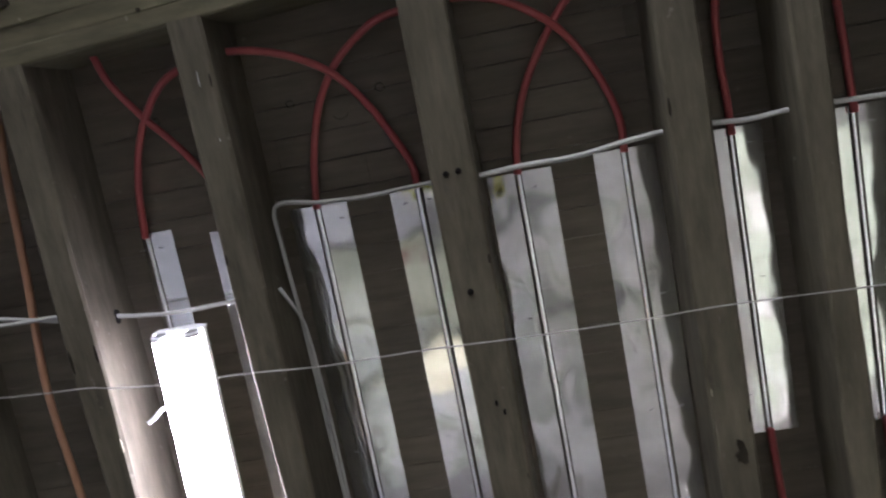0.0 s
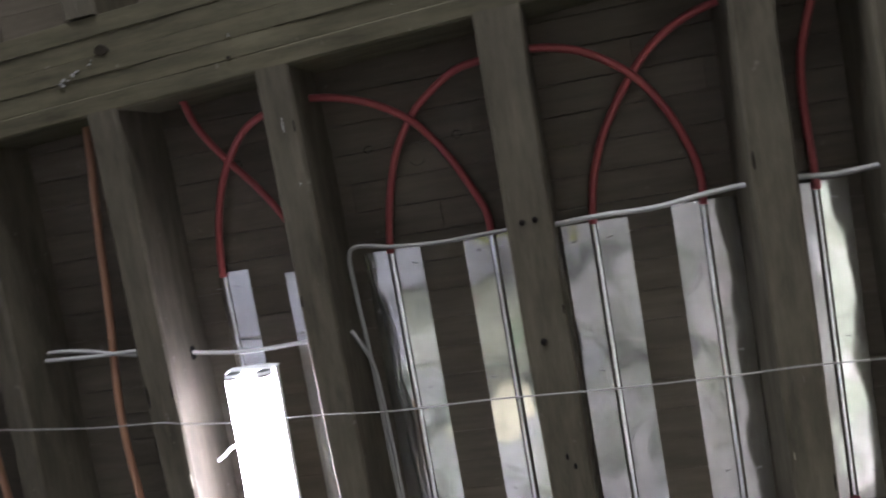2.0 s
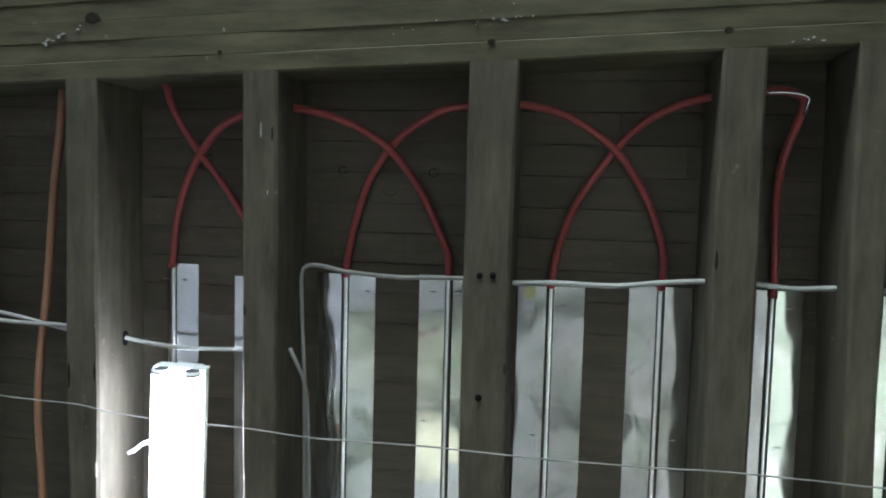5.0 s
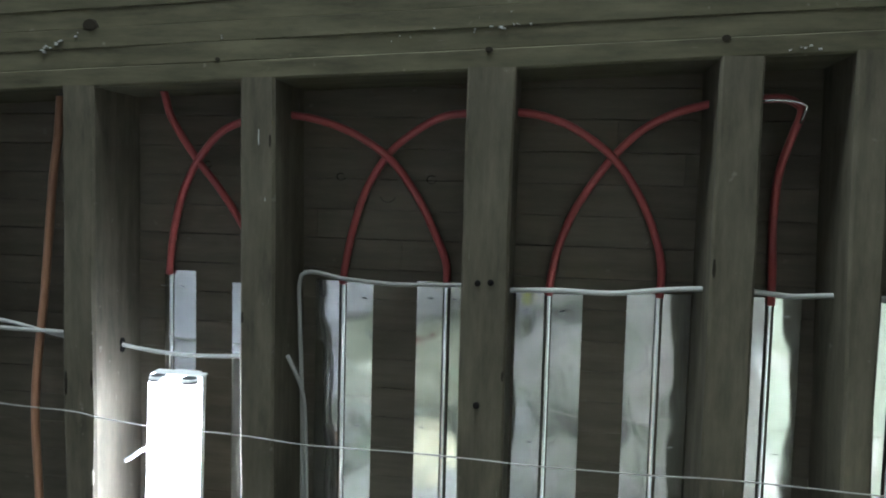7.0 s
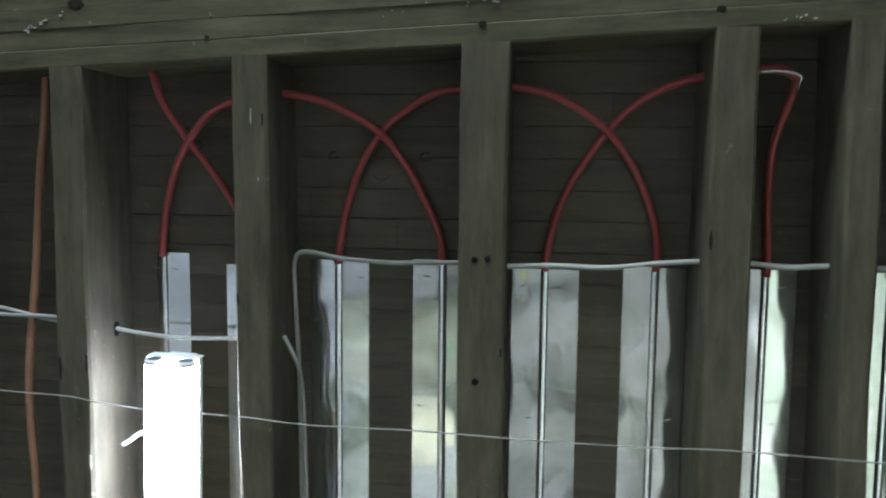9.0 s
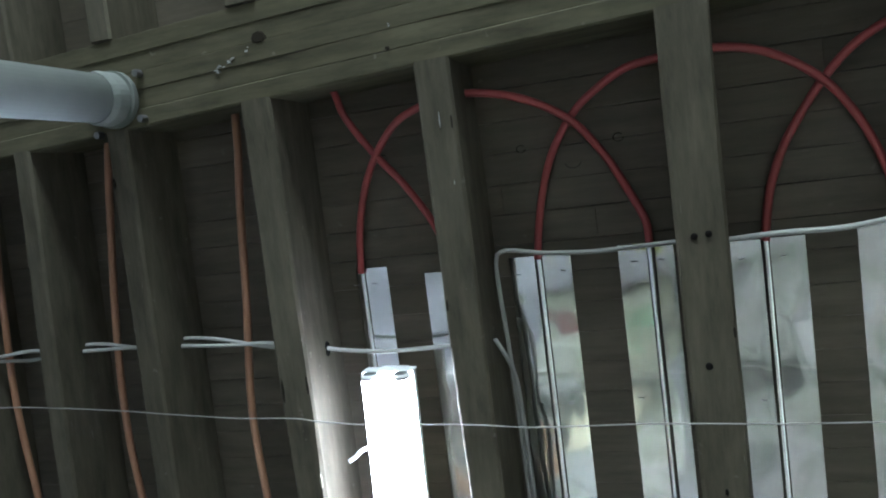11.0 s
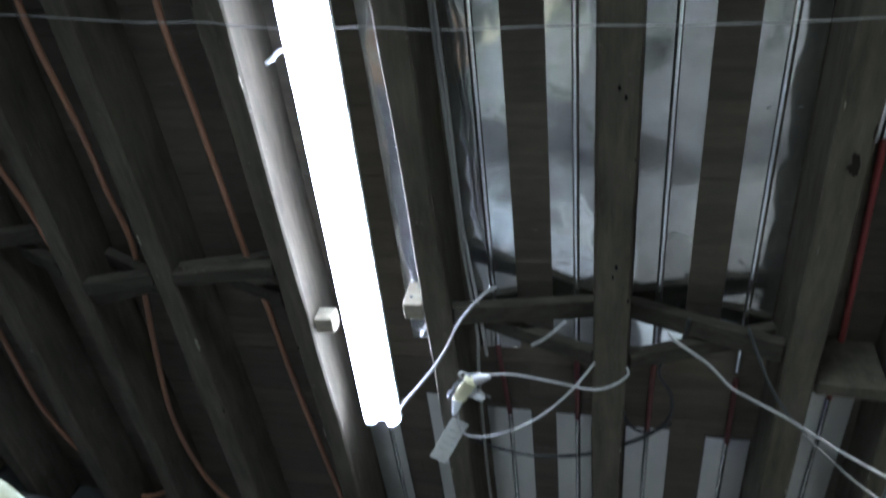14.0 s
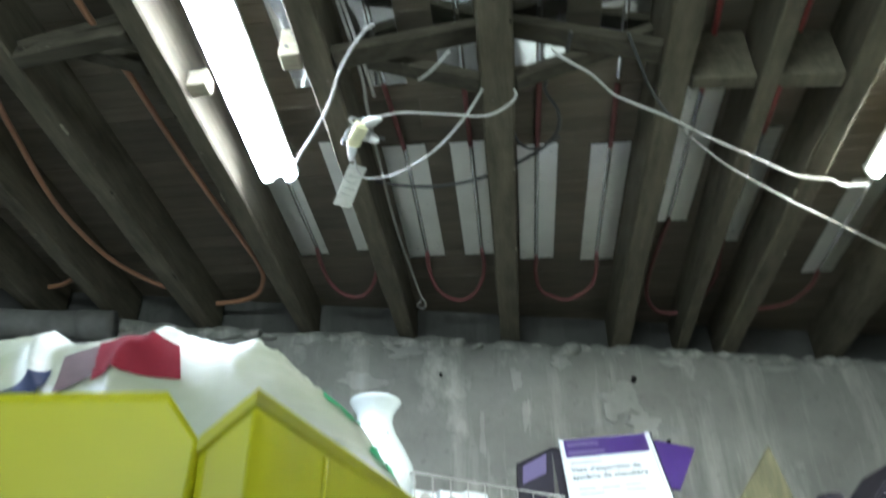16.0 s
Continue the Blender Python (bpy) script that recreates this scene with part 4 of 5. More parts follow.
# ---------------------------------------------------------------- shop lights
def shop_light(xa, ya, xb, yb, z, tube_mat, label, pull=False):
    """Twin-tube strip light: folded housing, lamp holders and two lit tubes. Built along y from its near end."""
    ln = math.hypot(xb - xa, yb - ya)
    t = thing("shop_light", label, "light", "shop lights", at=pose(xa, ya, z, 0, 0, -math.degrees(math.atan2(xb - xa, yb - ya))))
    h = bmesh.new()
    prof = [(-0.057, 0.006), (-0.054, 0.028), (-0.030, 0.044), (-0.028, 0.060), (0.028, 0.060), (0.030, 0.044), (0.054, 0.028), (0.057, 0.006), (0.055, 0.006), (0.051, 0.026), (0.026, 0.038), (-0.026, 0.038), (-0.051, 0.026), (-0.055, 0.006)]
    rings = [[h.verts.new((x, y, zz)) for x, zz in prof] for y in (0.0, ln)]
    for j in range(len(prof)):
        h.faces.new((rings[0][j], rings[0][(j + 1) % len(prof)], rings[1][(j + 1) % len(prof)], rings[1][j]))
    h.faces.new(rings[0])
    h.faces.new(rings[1])
    part("housing", h, ENAMEL, t, "white enamelled steel housing")
    for y0, y1 in ((-0.004, 0.0), (ln, ln + 0.004)):
        part("end_plate", box(-0.055, 0.055, y0, y1, 0.006, 0.036, 0.002), ENAMEL, t)
    for s in (-1, 1):
        x = s * 0.0335
        for y0, y1 in ((0.0, 0.006), (ln - 0.006, ln)):
            part("lamp_holder", lathe([(0.0165, y0), (0.0185, y0 + 0.003), (0.0185, y1)], 20), ENAMEL, t).matrix_basis = pose(x, 0, -0.004, -90)
            yc = y0 - 0.0006 if y0 < 0.1 else y1 + 0.0006
            # thin dark disc stands in for the shaded end of the holder
            part("holder_face", lathe([(0.0140, yc - 0.0006), (0.0140, yc + 0.0006)], 20), CAPDARK, t, "dark disc for the shaded holder end").matrix_basis = pose(x, 0, -0.004, -90)
        q = lathe([(0.0170, 0.0105), (0.0185, 0.014), (0.0185, ln - 0.014), (0.0170, ln - 0.0105)], 16)
        glass = part("tube", q, tube_mat, t, "lit fluorescent tube", True)
        glass.matrix_basis = pose(x, 0, -0.004, -90)
        for y in (0.006, ln - 0.0105):
            cap = part("end_cap", lathe([(0.0178, 0.0), (0.0178, 0.0045)], 16), CAPDARK, t)
            cap.matrix_basis = pose(x, y, -0.004, -90)
    if pull:
        part("pull_switch", tube([(-0.035, 0.150, 0.006), (-0.066, 0.158, -0.006), (-0.080, 0.170, -0.012), (-0.096, 0.180, -0.016)], 0.0042, 8), ENAMEL, t, "small white pull switch", True)
    for y in (ln * 0.45, ln * 0.62):
        part("hanger", tube([(0, y, 0.058), (0, y + 0.004, 0.15), (0, y, ZC - z)], 0.0012, 6), WIRE, t)
    return t


shop_light(-0.763, 0.384, -0.796, 1.706, 2.235, TUBE, "lit twin-tube white shop light hung in a joist bay", True)
shop_light(0.985, 0.570, 1.003, 1.892, 2.235, TUBE_R, "lit twin-tube shop light hung near the closely set joists")
shop_light(-2.055, 0.02, -2.06, 1.34, 2.235, TUBE_W, "lit twin-tube shop light in the western bays")

# ---------------------------------------------------------------- cream adapter and tag on the cord
ad = thing("plug_adapter", "cream three-way plug adapter hanging with two plugs pushed in", "adapter", at=pose(-0.492, 1.388, 2.098, 0, 0, 29))
part("adapter_body", box(-0.016, 0.016, -0.045, 0.040, -0.014, 0.014, 0.005, segs=2), CREAMADAPT, ad)
part("plug", lathe([(0.015, 0.0), (0.014, 0.014), (0.008, 0.034), (0.006, 0.040)], 12), WHITECABLE, ad).matrix_basis = pose(0.008, -0.048, 0.0, 90, 0, 40)
part("plug", lathe([(0.015, 0.0), (0.014, 0.016), (0.010, 0.046), (0.006, 0.066)], 12), ENAMEL, ad, "white moulded plug").matrix_basis = pose(-0.002, 0.038, 0.0, -90, 0, -14)
part("socket_face", lathe([(0.016, 0.0), (0.017, 0.008), (0.012, 0.012)], 14), WHITECABLE, ad).matrix_basis = pose(0.016, -0.004, 0.0, 0, 90, 0)
part("plug", lathe([(0.013, 0.0), (0.014, 0.010), (0.010, 0.024), (0.004, 0.028)], 12), ENAMEL, ad, "white moulded plug").matrix_basis = pose(0.028, -0.004, -0.002, 0, 90, 12)
part("prong", box(0.052, 0.068, -0.012, -0.006, -0.003, 0.003), STEEL, ad)
part("clip", tube([(-0.014, -0.03, 0.0), (-0.026, -0.02, -0.004), (-0.028, 0.01, -0.004), (-0.018, 0.028, 0.0)], 0.003, 6), CAPDARK, ad, "dark metal clip")
part("clip", tube([(-0.006, -0.046, 0.004), (-0.030, -0.052, 0.002), (-0.034, -0.040, 0.0), (-0.022, -0.034, 0.0)], 0.0034, 6), WIRE, ad, "bent wire clip")
part("clip", tube([(-0.012, 0.022, 0.0), (-0.028, 0.028, -0.003), (-0.026, 0.044, -0.004), (-0.014, 0.046, 0.0)], 0.0045, 6), CAPDARK, ad, "dark metal clip")
part("clip", tube([(-0.01, -0.05, 0.006), (0.006, -0.062, 0.004), (0.03, -0.056, 0.0)], 0.003, 6), CAPDARK, ad, "dark metal clip")
tag = bmesh.new()
for i in range(7):
    for s in (-1, 1):
        tag.verts.new((s * 0.024, 0.022 * i, 0.004 * math.sin(i * 0.9)))
tag.verts.ensure_lookup_table()
for i in range(6):
    tag.faces.new((tag.verts[2 * i], tag.verts[2 * i + 1], tag.verts[2 * i + 3], tag.verts[2 * i + 2]))
g = bmesh.ops.extrude_face_region(tag, geom=list(tag.faces))
for v in g["geom"]:
    if isinstance(v, bmesh.types.BMVert):
        v.co.z += 0.0012
tagob = single("cord_tag", tag, TAGPAPER, "white paper warning tag wrapped on the cord", "tag")
tagob.matrix_basis = pose(-0.513, 1.508, 2.096, -22, 0, 32)
for k in range(4):
    part("print_bar", box(-0.017, 0.017 - 0.006 * (k % 2), 0.03 + 0.02 * k, 0.034 + 0.02 * k, -0.0066, -0.0056), SMUDGE, tagob)

# ---------------------------------------------------------------- steel post under the beam
post = thing("steel_post", "grey painted round steel post bolted under the timber beam", "post", at=pose(-1.277, beam_edge(-1.277) - 0.066, 0))
part("shaft", lathe([(0.050, 0.0), (0.050, 2.176)], 32), PAINTED, post, smooth=False)
bpy.data.objects[post.children[0].name].data.shade_smooth()
part("collar", lathe([(0.0515, 2.135), (0.056, 2.15), (0.056, 2.180), (0.052, 2.184)], 32), PAINTED, post)
part("top_plate", lathe([(0.060, 2.186), (0.060, 2.199)], 32), PAINTED, post)
part("base_plate", box(-0.07, 0.07, -0.07, 0.07, 0.0, 0.012, 0.002), PAINTED, post)
for sx, sy in ((0.064, 0.048), (0.068, -0.045), (-0.05, 0.068)):
    part("bolt", lathe([(0.008, 2.186), (0.008, 2.204)], 6, at=(sx, sy, 0)), STEEL, post)

# ---------------------------------------------------------------- drain pipe on the wall
drain = thing("drain_pipe", "dusty pale drain pipe lying along the top of the wall", "pipe")
part("barrel", tube([(-3.3, wall_y(-3.3) - 0.09, 2.112), (-2.2, wall_y(-2.2) - 0.075, 2.120), (-1.64, wall_y(-1.64) - 0.075, 2.130)], 0.052, 20, 0.1), CLAY, drain, smooth=True)
for v in drain.children[0].data.vertices:
    v.co += Vector((0, 1, 1)) * 0.008 * noise.noise(v.co * 7.0) + Vector((0, 0, 0.004)) * noise.noise(v.co * 23.0)
part("socket", tube([(-1.72, wall_y(-1.72) - 0.075, 2.128), (-1.66, wall_y(-1.66) - 0.075, 2.130), (-1.60, wall_y(-1.60) - 0.075, 2.131)], 0.058, 20, 0.1), CLAY, drain, "wider pipe socket", True)
for x, s in ((-1.44, 0.20),):
    b = bmesh.new()
    bmesh.ops.create_icosphere(b, subdivisions=4, radius=1)
    for v in b.verts:
        f = 1 + 0.10 * noise.noise(v.co * 1.3 + Vector((x, 0, 0))) + 0.03 * noise.noise(v.co * 5)
        v.co = Vector((v.co.x * s, v.co.y * 0.07, v.co.z * s * 0.75)) * f + Vector((x, wall_y(x) + 0.01 + WALL_SLOPE * v.co.x * s, 1.955))
    st = single("wall_stone", b, CONCRETE, "pale rounded stone bulging from the foundation wall", "stone", "stones in the wall", smooth=True)

# ---------------------------------------------------------------- workbench and shelf
bench = thing("workbench", "long wooden workbench crowded with bins and bags", "workbench")
part("worktop", box(-2.2, 1.7, 0.16, 1.92, 0.735, 0.775, 0.003), BENCH, bench)
for x in (-2.1, -0.3, 1.6):
    for y in (0.26, 1.82):
        part("leg", box(x - 0.045, x + 0.045, y - 0.045, y + 0.045, 0.0, 0.735, 0.003), JOIST, bench)
shelf = thing("shelf", "raised board shelf behind the workbench against the wall", "shelf")
sb = bmesh.new()
vs = [sb.verts.new((x, y, z)) for x, d in ((-1.9, 0), (1.6, 0)) for y in (1.62 + 0.02 * (x > 0), wall_y(x) - 0.03) for z in (1.17, 1.20)]
for f in ((0, 1, 3, 2), (4, 6, 7, 5), (0, 4, 5, 1), (2, 3, 7, 6), (0, 2, 6, 4), (1, 5, 7, 3)):
    sb.faces.new([vs[k] for k in f])
part("board", sb, BENCH, shelf)
for x in (-1.8, -0.2, 1.5):
    part("upright", box(x - 0.03, x + 0.03, 1.66, 1.72, 0.775, 1.17), JOIST, shelf)
    part("upright", box(x - 0.03, x + 0.03, wall_y(x) - 0.12, wall_y(x) - 0.06, 0.0, 1.17), JOIST, shelf)

# unseen sheet added below so the eastern plates mirror something bright
sheet = bmesh.new()
rowsv = [[sheet.verts.new((0.74 + 0.84 * i / 24, 0.34 + 1.15 * k / 24, 0.778 + 0.012 * abs(noise.noise(Vector((i * 0.31, k * 0.27, 5.0)))))) for i in range(25)] for k in range(25)]
for k in range(24):
    for i in range(24):
        sheet.faces.new((rowsv[k][i], rowsv[k][i + 1], rowsv[k + 1][i + 1], rowsv[k + 1][i]))
single("paper_sheet", sheet, SHEET, "unseen crumpled pale sheet added on the workbench for the plates to mirror", "paper sheet", smooth=True)
def film_heap(x0, x1, y0, y1, rise, material, label, seed):
    heap = bmesh.new()
    m, n = 36, 48
    hv = [[heap.verts.new((x0 + (x1 - x0) * i / m, y0 + (y1 - y0) * k / n, 0.777 + rise * (1 - abs(noise.noise(Vector((i * 0.21, k * 0.20, seed))))) ** 2 * min(1, i / 6, k / 6, (m - i) / 6, (n - k) / 6))) for i in range(m + 1)] for k in range(n + 1)]
    for k in range(n):
        for i in range(m):
            heap.faces.new((hv[k][i], hv[k][i + 1], hv[k + 1][i + 1], hv[k + 1][i]))
    return single("packing_film", heap, material, label, "film", "film on the workbench", smooth=True)


# film added out of sight so the plates mirror bright and dim patches
film_heap(-0.20, 0.56, 0.45, 1.36, 0.07, FILM_DULL, "dim crumpled film, unseen, added over the workbench for the plates to mirror", 2.0)
film_heap(-1.02, -0.22, 0.84, 1.60, 0.09, FILM, "bright crumpled film, unseen, added behind the bag for the plates to mirror", 9.0)
# loose sheets and packs, added unseen on the bench for the plates to mirror
rng = random.Random(21)
for k in range(9):
    x, y = (-0.95, -0.45, -0.05, 0.35, 0.75, 1.05, 0.55, 0.15, 0.95)[k], (1.25, 1.05, 0.62, 0.72, 0.62, 1.05, 1.2, 1.3, 1.42)[k]
    w, d, h = rng.uniform(0.14, 0.26), rng.uniform(0.12, 0.2), rng.uniform(0.07, 0.13)
    p = single("paper_stack", box(-w / 2, w / 2, -d / 2, d / 2, 0, h, 0.001), (KRAFT, CREAM, BENCH, BENCH, PAPER, PAPER, BENCH, BENCH, PAPER)[k], "unseen stack of packs added on the workbench for the plates to mirror", "paper stack", "stacks on the workbench")
    p.matrix_basis = pose(x, y, 0.775, 0, 0, rng.uniform(-40, 40))

# ---------------------------------------------------------------- yellow bins
def hopper_bin(outline, z0, label, ribbed=(), lipped=()):
    """Open moulded plastic bin; each corner of its outline has its own wall height. Tapered thin walls, raised lips and ribs."""
    t = thing("parts_bin", label, "bin", "yellow bins")
    pts, n = [], len(outline)
    for k in range(n):
        p, q = Vector(outline[k]), Vector(outline[(k + 1) % n])
        pts += [p.lerp(q, i / 6) for i in range(6)]
    mid = sum((Vector((p.x, p.y, 0)) for p in pts), Vector()) / len(pts)
    m = len(pts)

    def at(p, f, z):
        return Vector((mid.x + (p.x - mid.x) * f, mid.y + (p.y - mid.y) * f, z))

    shell = bmesh.new()
    rings = [[shell.verts.new(at(p, 1.0 - 0.09 * d ** 1.3 - inset, max(p.z + (z0 - p.z) * d, z0 + 0.003 * (inset > 0)))) for p in pts]
             for inset, d in ((0, 1), (0, 0.6), (0, 0.25), (0, 0.03), (0.004, 0), (0.016, 0), (0.020, 0.03), (0.020, 0.25), (0.020, 0.6), (0.020, 1))]
    for r, q in zip(rings, rings[1:]):
        for k in range(m):
            shell.faces.new((r[k], r[(k + 1) % m], q[(k + 1) % m], q[k]))
    part("shell", shell, YELLOW, t, smooth=True)
    base = bmesh.new()
    low = [base.verts.new(at(p, 0.908, z0)) for p in pts]
    top = [base.verts.new(at(p, 0.905, z0 + 0.003)) for p in pts]
    base.faces.new(low)
    base.faces.new(top)
    for k in range(m):
        base.faces.new((low[k], low[(k + 1) % m], top[(k + 1) % m], top[k]))
    part("base", base, YELLOW, t)
    for k in lipped:
        p, q = Vector(outline[k]), Vector(outline[(k + 1) % n])
        lip = bmesh.new()
        rows = [[lip.verts.new(at(e, f, e.z + dz)) for f, dz in ((1.002, 0.0005), (1.022, -0.0005), (1.022, -0.0062), (0.998, -0.0075))] for e in (p.lerp(q, i / 8) for i in range(9))]
        for r, w in zip(rows, rows[1:]):
            for j in range(4):
                lip.faces.new((r[j], r[(j + 1) % 4], w[(j + 1) % 4], w[j]))
        lip.faces.new(rows[0])
        lip.faces.new(rows[-1])
        part("lip", lip, YELLOW, t, "raised moulded lip")
    for k, f in ribbed:
        e = Vector(outline[k]).lerp(Vector(outline[(k + 1) % n]), f)
        part("rib", tube([at(e, 1.003 - 0.09 * d ** 1.3, e.z + (z0 - e.z) * d) for d in (0.06, 0.3, 0.6, 0.95)], 0.0016, 8), YELLOW, t, smooth=True)
    return t


hopper_bin([(-0.515, 0.205, 0.9385), (-0.285, 0.2265, 0.9385), (-0.2708, 0.2285, 0.9200), (-0.300, 0.345, 0.9200), (-0.520, 0.335, 0.9385)], 0.775, "bright yellow plastic parts bin on the bench edge")
hopper_bin([(-0.2698, 0.2288, 0.9200), (-0.2500, 0.2295, 0.9385), (-0.2095, 0.405, 0.9385), (-0.256, 0.425, 0.9385), (-0.292, 0.345, 0.9200)], 0.775, "narrow bright yellow plastic bin with ribbed sides", ((1, 0.33), (1, 0.78)), (0, 1))

# crumpled clear film standing up out of the first bin
wrap = bmesh.new()
bmesh.ops.create_icosphere(wrap, subdivisions=5, radius=1)
for v in wrap.verts:
    f = 1 + 0.16 * noise.noise(v.co * 1.8 + Vector((4, 0, 0))) + 0.10 * (1 - abs(noise.noise(v.co * 4.0))) ** 3
    v.co = Vector((v.co.x * 0.066, v.co.y * 0.034, v.co.z * 0.045)) * f
single("clear_wrap", wrap, BAGEDGE, "crumpled clear plastic wrap stuffed in the yellow bin", "wrap", smooth=True).matrix_basis = pose(-0.437, 0.275, 0.919)

# ---------------------------------------------------------------- bag
def bag():
    """A stuffed milky plastic bag with slack folds, a loose top edge and printed patches."""
    t = thing("plastic_bag", "stuffed milky plastic bag with red and blue print", "bag", at=pose(0, 0.68, 0.775))
    ridge = [(-0.86, 0.10), (-0.82, 0.30), (-0.79, 0.368), (-0.75, 0.410), (-0.70, 0.420), (-0.65, 0.420), (-0.61, 0.408), (-0.57, 0.413), (-0.50, 0.414), (-0.46, 0.402), (-0.41, 0.392), (-0.377, 0.372), (-0.34, 0.340), (-0.30, 0.304), (-0.267, 0.250), (-0.235, 0.17), (-0.20, 0.05)]

    def height(x):
        for (a, h), (b_, k) in zip(ridge, ridge[1:]):
            if a <= x <= b_:
                return h + (k - h) * (x - a) / (b_ - a)
        return 0.05

    def surf(x, v):
        """v: 0 at the front foot, 0.5 on the ridge, 1 at the back foot."""
        a = math.pi * (1 - v)
        h = height(x)
        p = Vector((x, 0.135 * math.cos(a), h * math.sin(a) ** 0.6))
        q = p * 8 + Vector((3, 1, 7))
        crest = math.exp(-((v - 0.5) / 0.07) ** 2)
        crease = (1 - abs(noise.noise(Vector((p.x * 9 + p.z * 7, 2.0, p.z * 4 - p.x * 3))))) ** 9
        fold = (1 - abs(noise.noise(q))) ** 4 * 0.006 + crease * 0.020 + crest * (1 - abs(noise.noise(q * 5.0))) ** 3 * 0.016
        return p + Vector((0, math.cos(a), 0.5 * math.sin(a))) * (fold - 0.008)

    b = bmesh.new()
    nu, nv = 150, 80
    rows = [[b.verts.new(surf(-0.86 + 0.66 * i / nu, k / nv)) for i in range(nu + 1)] for k in range(nv + 1)]
    for k in range(nv):
        for i in range(nu):
            b.faces.new((rows[k][i], rows[k][i + 1], rows[k + 1][i + 1], rows[k + 1][i]))
    b.faces.new([r[0] for r in rows])
    b.faces.new([r[-1] for r in reversed(rows)])
    part("sack", b, BAG, t, smooth=True)
    for x0, x1, rise, seed in ((-0.47, -0.30, 0.008, 1.0), (-0.80, -0.66, 0.005, 5.0)):
        frill = bmesh.new()
        m = 90
        g = []
        for i in range(m + 1):
            x = x0 + (x1 - x0) * i / m
            end = min(1.0, i / 8, (m - i) / 8)
            foot = surf(x, 0.475)
            h = rise * end * (0.35 + 0.9 * abs(noise.noise(Vector((x * 34, seed, 0)))) + 0.4 * noise.noise(Vector((x * 110, seed, 2))))
            row = []
            for k in range(5):
                f = k / 4
                sway = 0.006 * noise.noise(Vector((x * 48, f * 3, seed))) + 0.003 * noise.noise(Vector((x * 130, f * 5, seed)))
                row.append(frill.verts.new(foot + Vector((0.3 * sway, -0.002 + 0.010 * f + sway * f, h * f - 0.001))))
            g.append(row)
        for i in range(m):
            for k in range(4):
                frill.faces.new((g[i][k], g[i + 1][k], g[i + 1][k + 1], g[i][k + 1]))
        part("crumpled_edge", frill, BAGEDGE, t, "crinkled glossy fold of the bag film")

    def patch(name, x0, x1, v0, v1, mat, label, slant=0.0, nick=0.0, top=0.0, shear=0.0):
        q = bmesh.new()
        m, n2 = 30, 14
        g = []
        for i in range(m + 1):
            s = i / m
            lo = v0 + slant * (1 - s) + nick * max(0.0, 0.5 - abs(s - 0.25) * 2)
            hi = v1 + top * (1 - s)
            g.append([q.verts.new(surf(x0 + (x1 - x0) * s + shear * (1 - k / n2), lo + (hi - lo) * k / n2) + Vector((0, -0.0022, 0.0022))) for k in range(n2 + 1)])
        for i in range(m):
            for k in range(n2):
                q.faces.new((g[i][k], g[i + 1][k], g[i + 1][k + 1], g[i][k + 1]))
        part(name, q, mat, t, label, True)

    patch("red_print", -0.556, -0.474, 0.258, 0.345, BAGRED, "dark red printed patch", -0.02, 0.0, 0.0, 0.020)
    patch("blue_print", -0.655, -0.585, 0.215, 0.275, BAGBLUE, "smeared dark blue printed patch", -0.045, 0.0, -0.085, 0.010)
    patch("smeared_print", -0.583, -0.552, 0.25, 0.33, BAGPINK, "faded pinkish printed smear", -0.03, 0.0, -0.02, 0.016)
    patch("green_print", -0.338, -0.302, 0.455, 0.51, BAGGREEN, "green printed stripe")
    patch("green_print", -0.286, -0.266, 0.40, 0.49, BAGGREEN, "green printed stripe")
    return t


bag()

# ---------------------------------------------------------------- tub with a cream lid
crate = single("carton", box(-0.17, 0.17, -0.15, 0.15, 0, 0.34, 0.004), KRAFT, "brown cardboard carton under the tub", "carton")
crate.matrix_basis = pose(-1.27, 1.10, 0.775)
tub = thing("plastic_tub", "violet plastic tub with a cream snap-on lid", "tub", at=pose(-1.265, 1.06, 1.115))
part("pail", lathe([(0.082, 0.0), (0.100, 0.02), (0.118, 0.285)], 36), TUBPURPLE, tub, smooth=True)
part("print_band", lathe([(0.1115, 0.045), (0.1185, 0.125), (0.1175, 0.125), (0.110, 0.045)], 36), TUBORANGE, tub, "orange printed band", True)
part("lid", lathe([(0.119, 0.270), (0.131, 0.272), (0.133, 0.325), (0.126, 0.334), (0.0, 0.334)][:4] + [(0.01, 0.332)], 36), LIDCREAM, tub, "cream snap-on lid", True)

# ---------------------------------------------------------------- vase
vase = thing("vase", "white glazed vase with a flared lip and small painted flowers", "vase", at=pose(-0.496, 1.78, 1.20) @ Matrix.Diagonal((0.98, 0.98, 0.955, 1)))
prof = [(0.046, 0.0), (0.055, 0.006), (0.072, 0.05), (0.098, 0.11), (0.106, 0.15), (0.098, 0.19), (0.076, 0.235), (0.054, 0.275), (0.0445, 0.305), (0.047, 0.328), (0.060, 0.350), (0.0665, 0.360), (0.0655, 0.364), (0.058, 0.357), (0.044, 0.335), (0.040, 0.305), (0.048, 0.275), (0.07, 0.23)]
part("body", lathe(prof, 44), CERAMIC, vase, smooth=True)
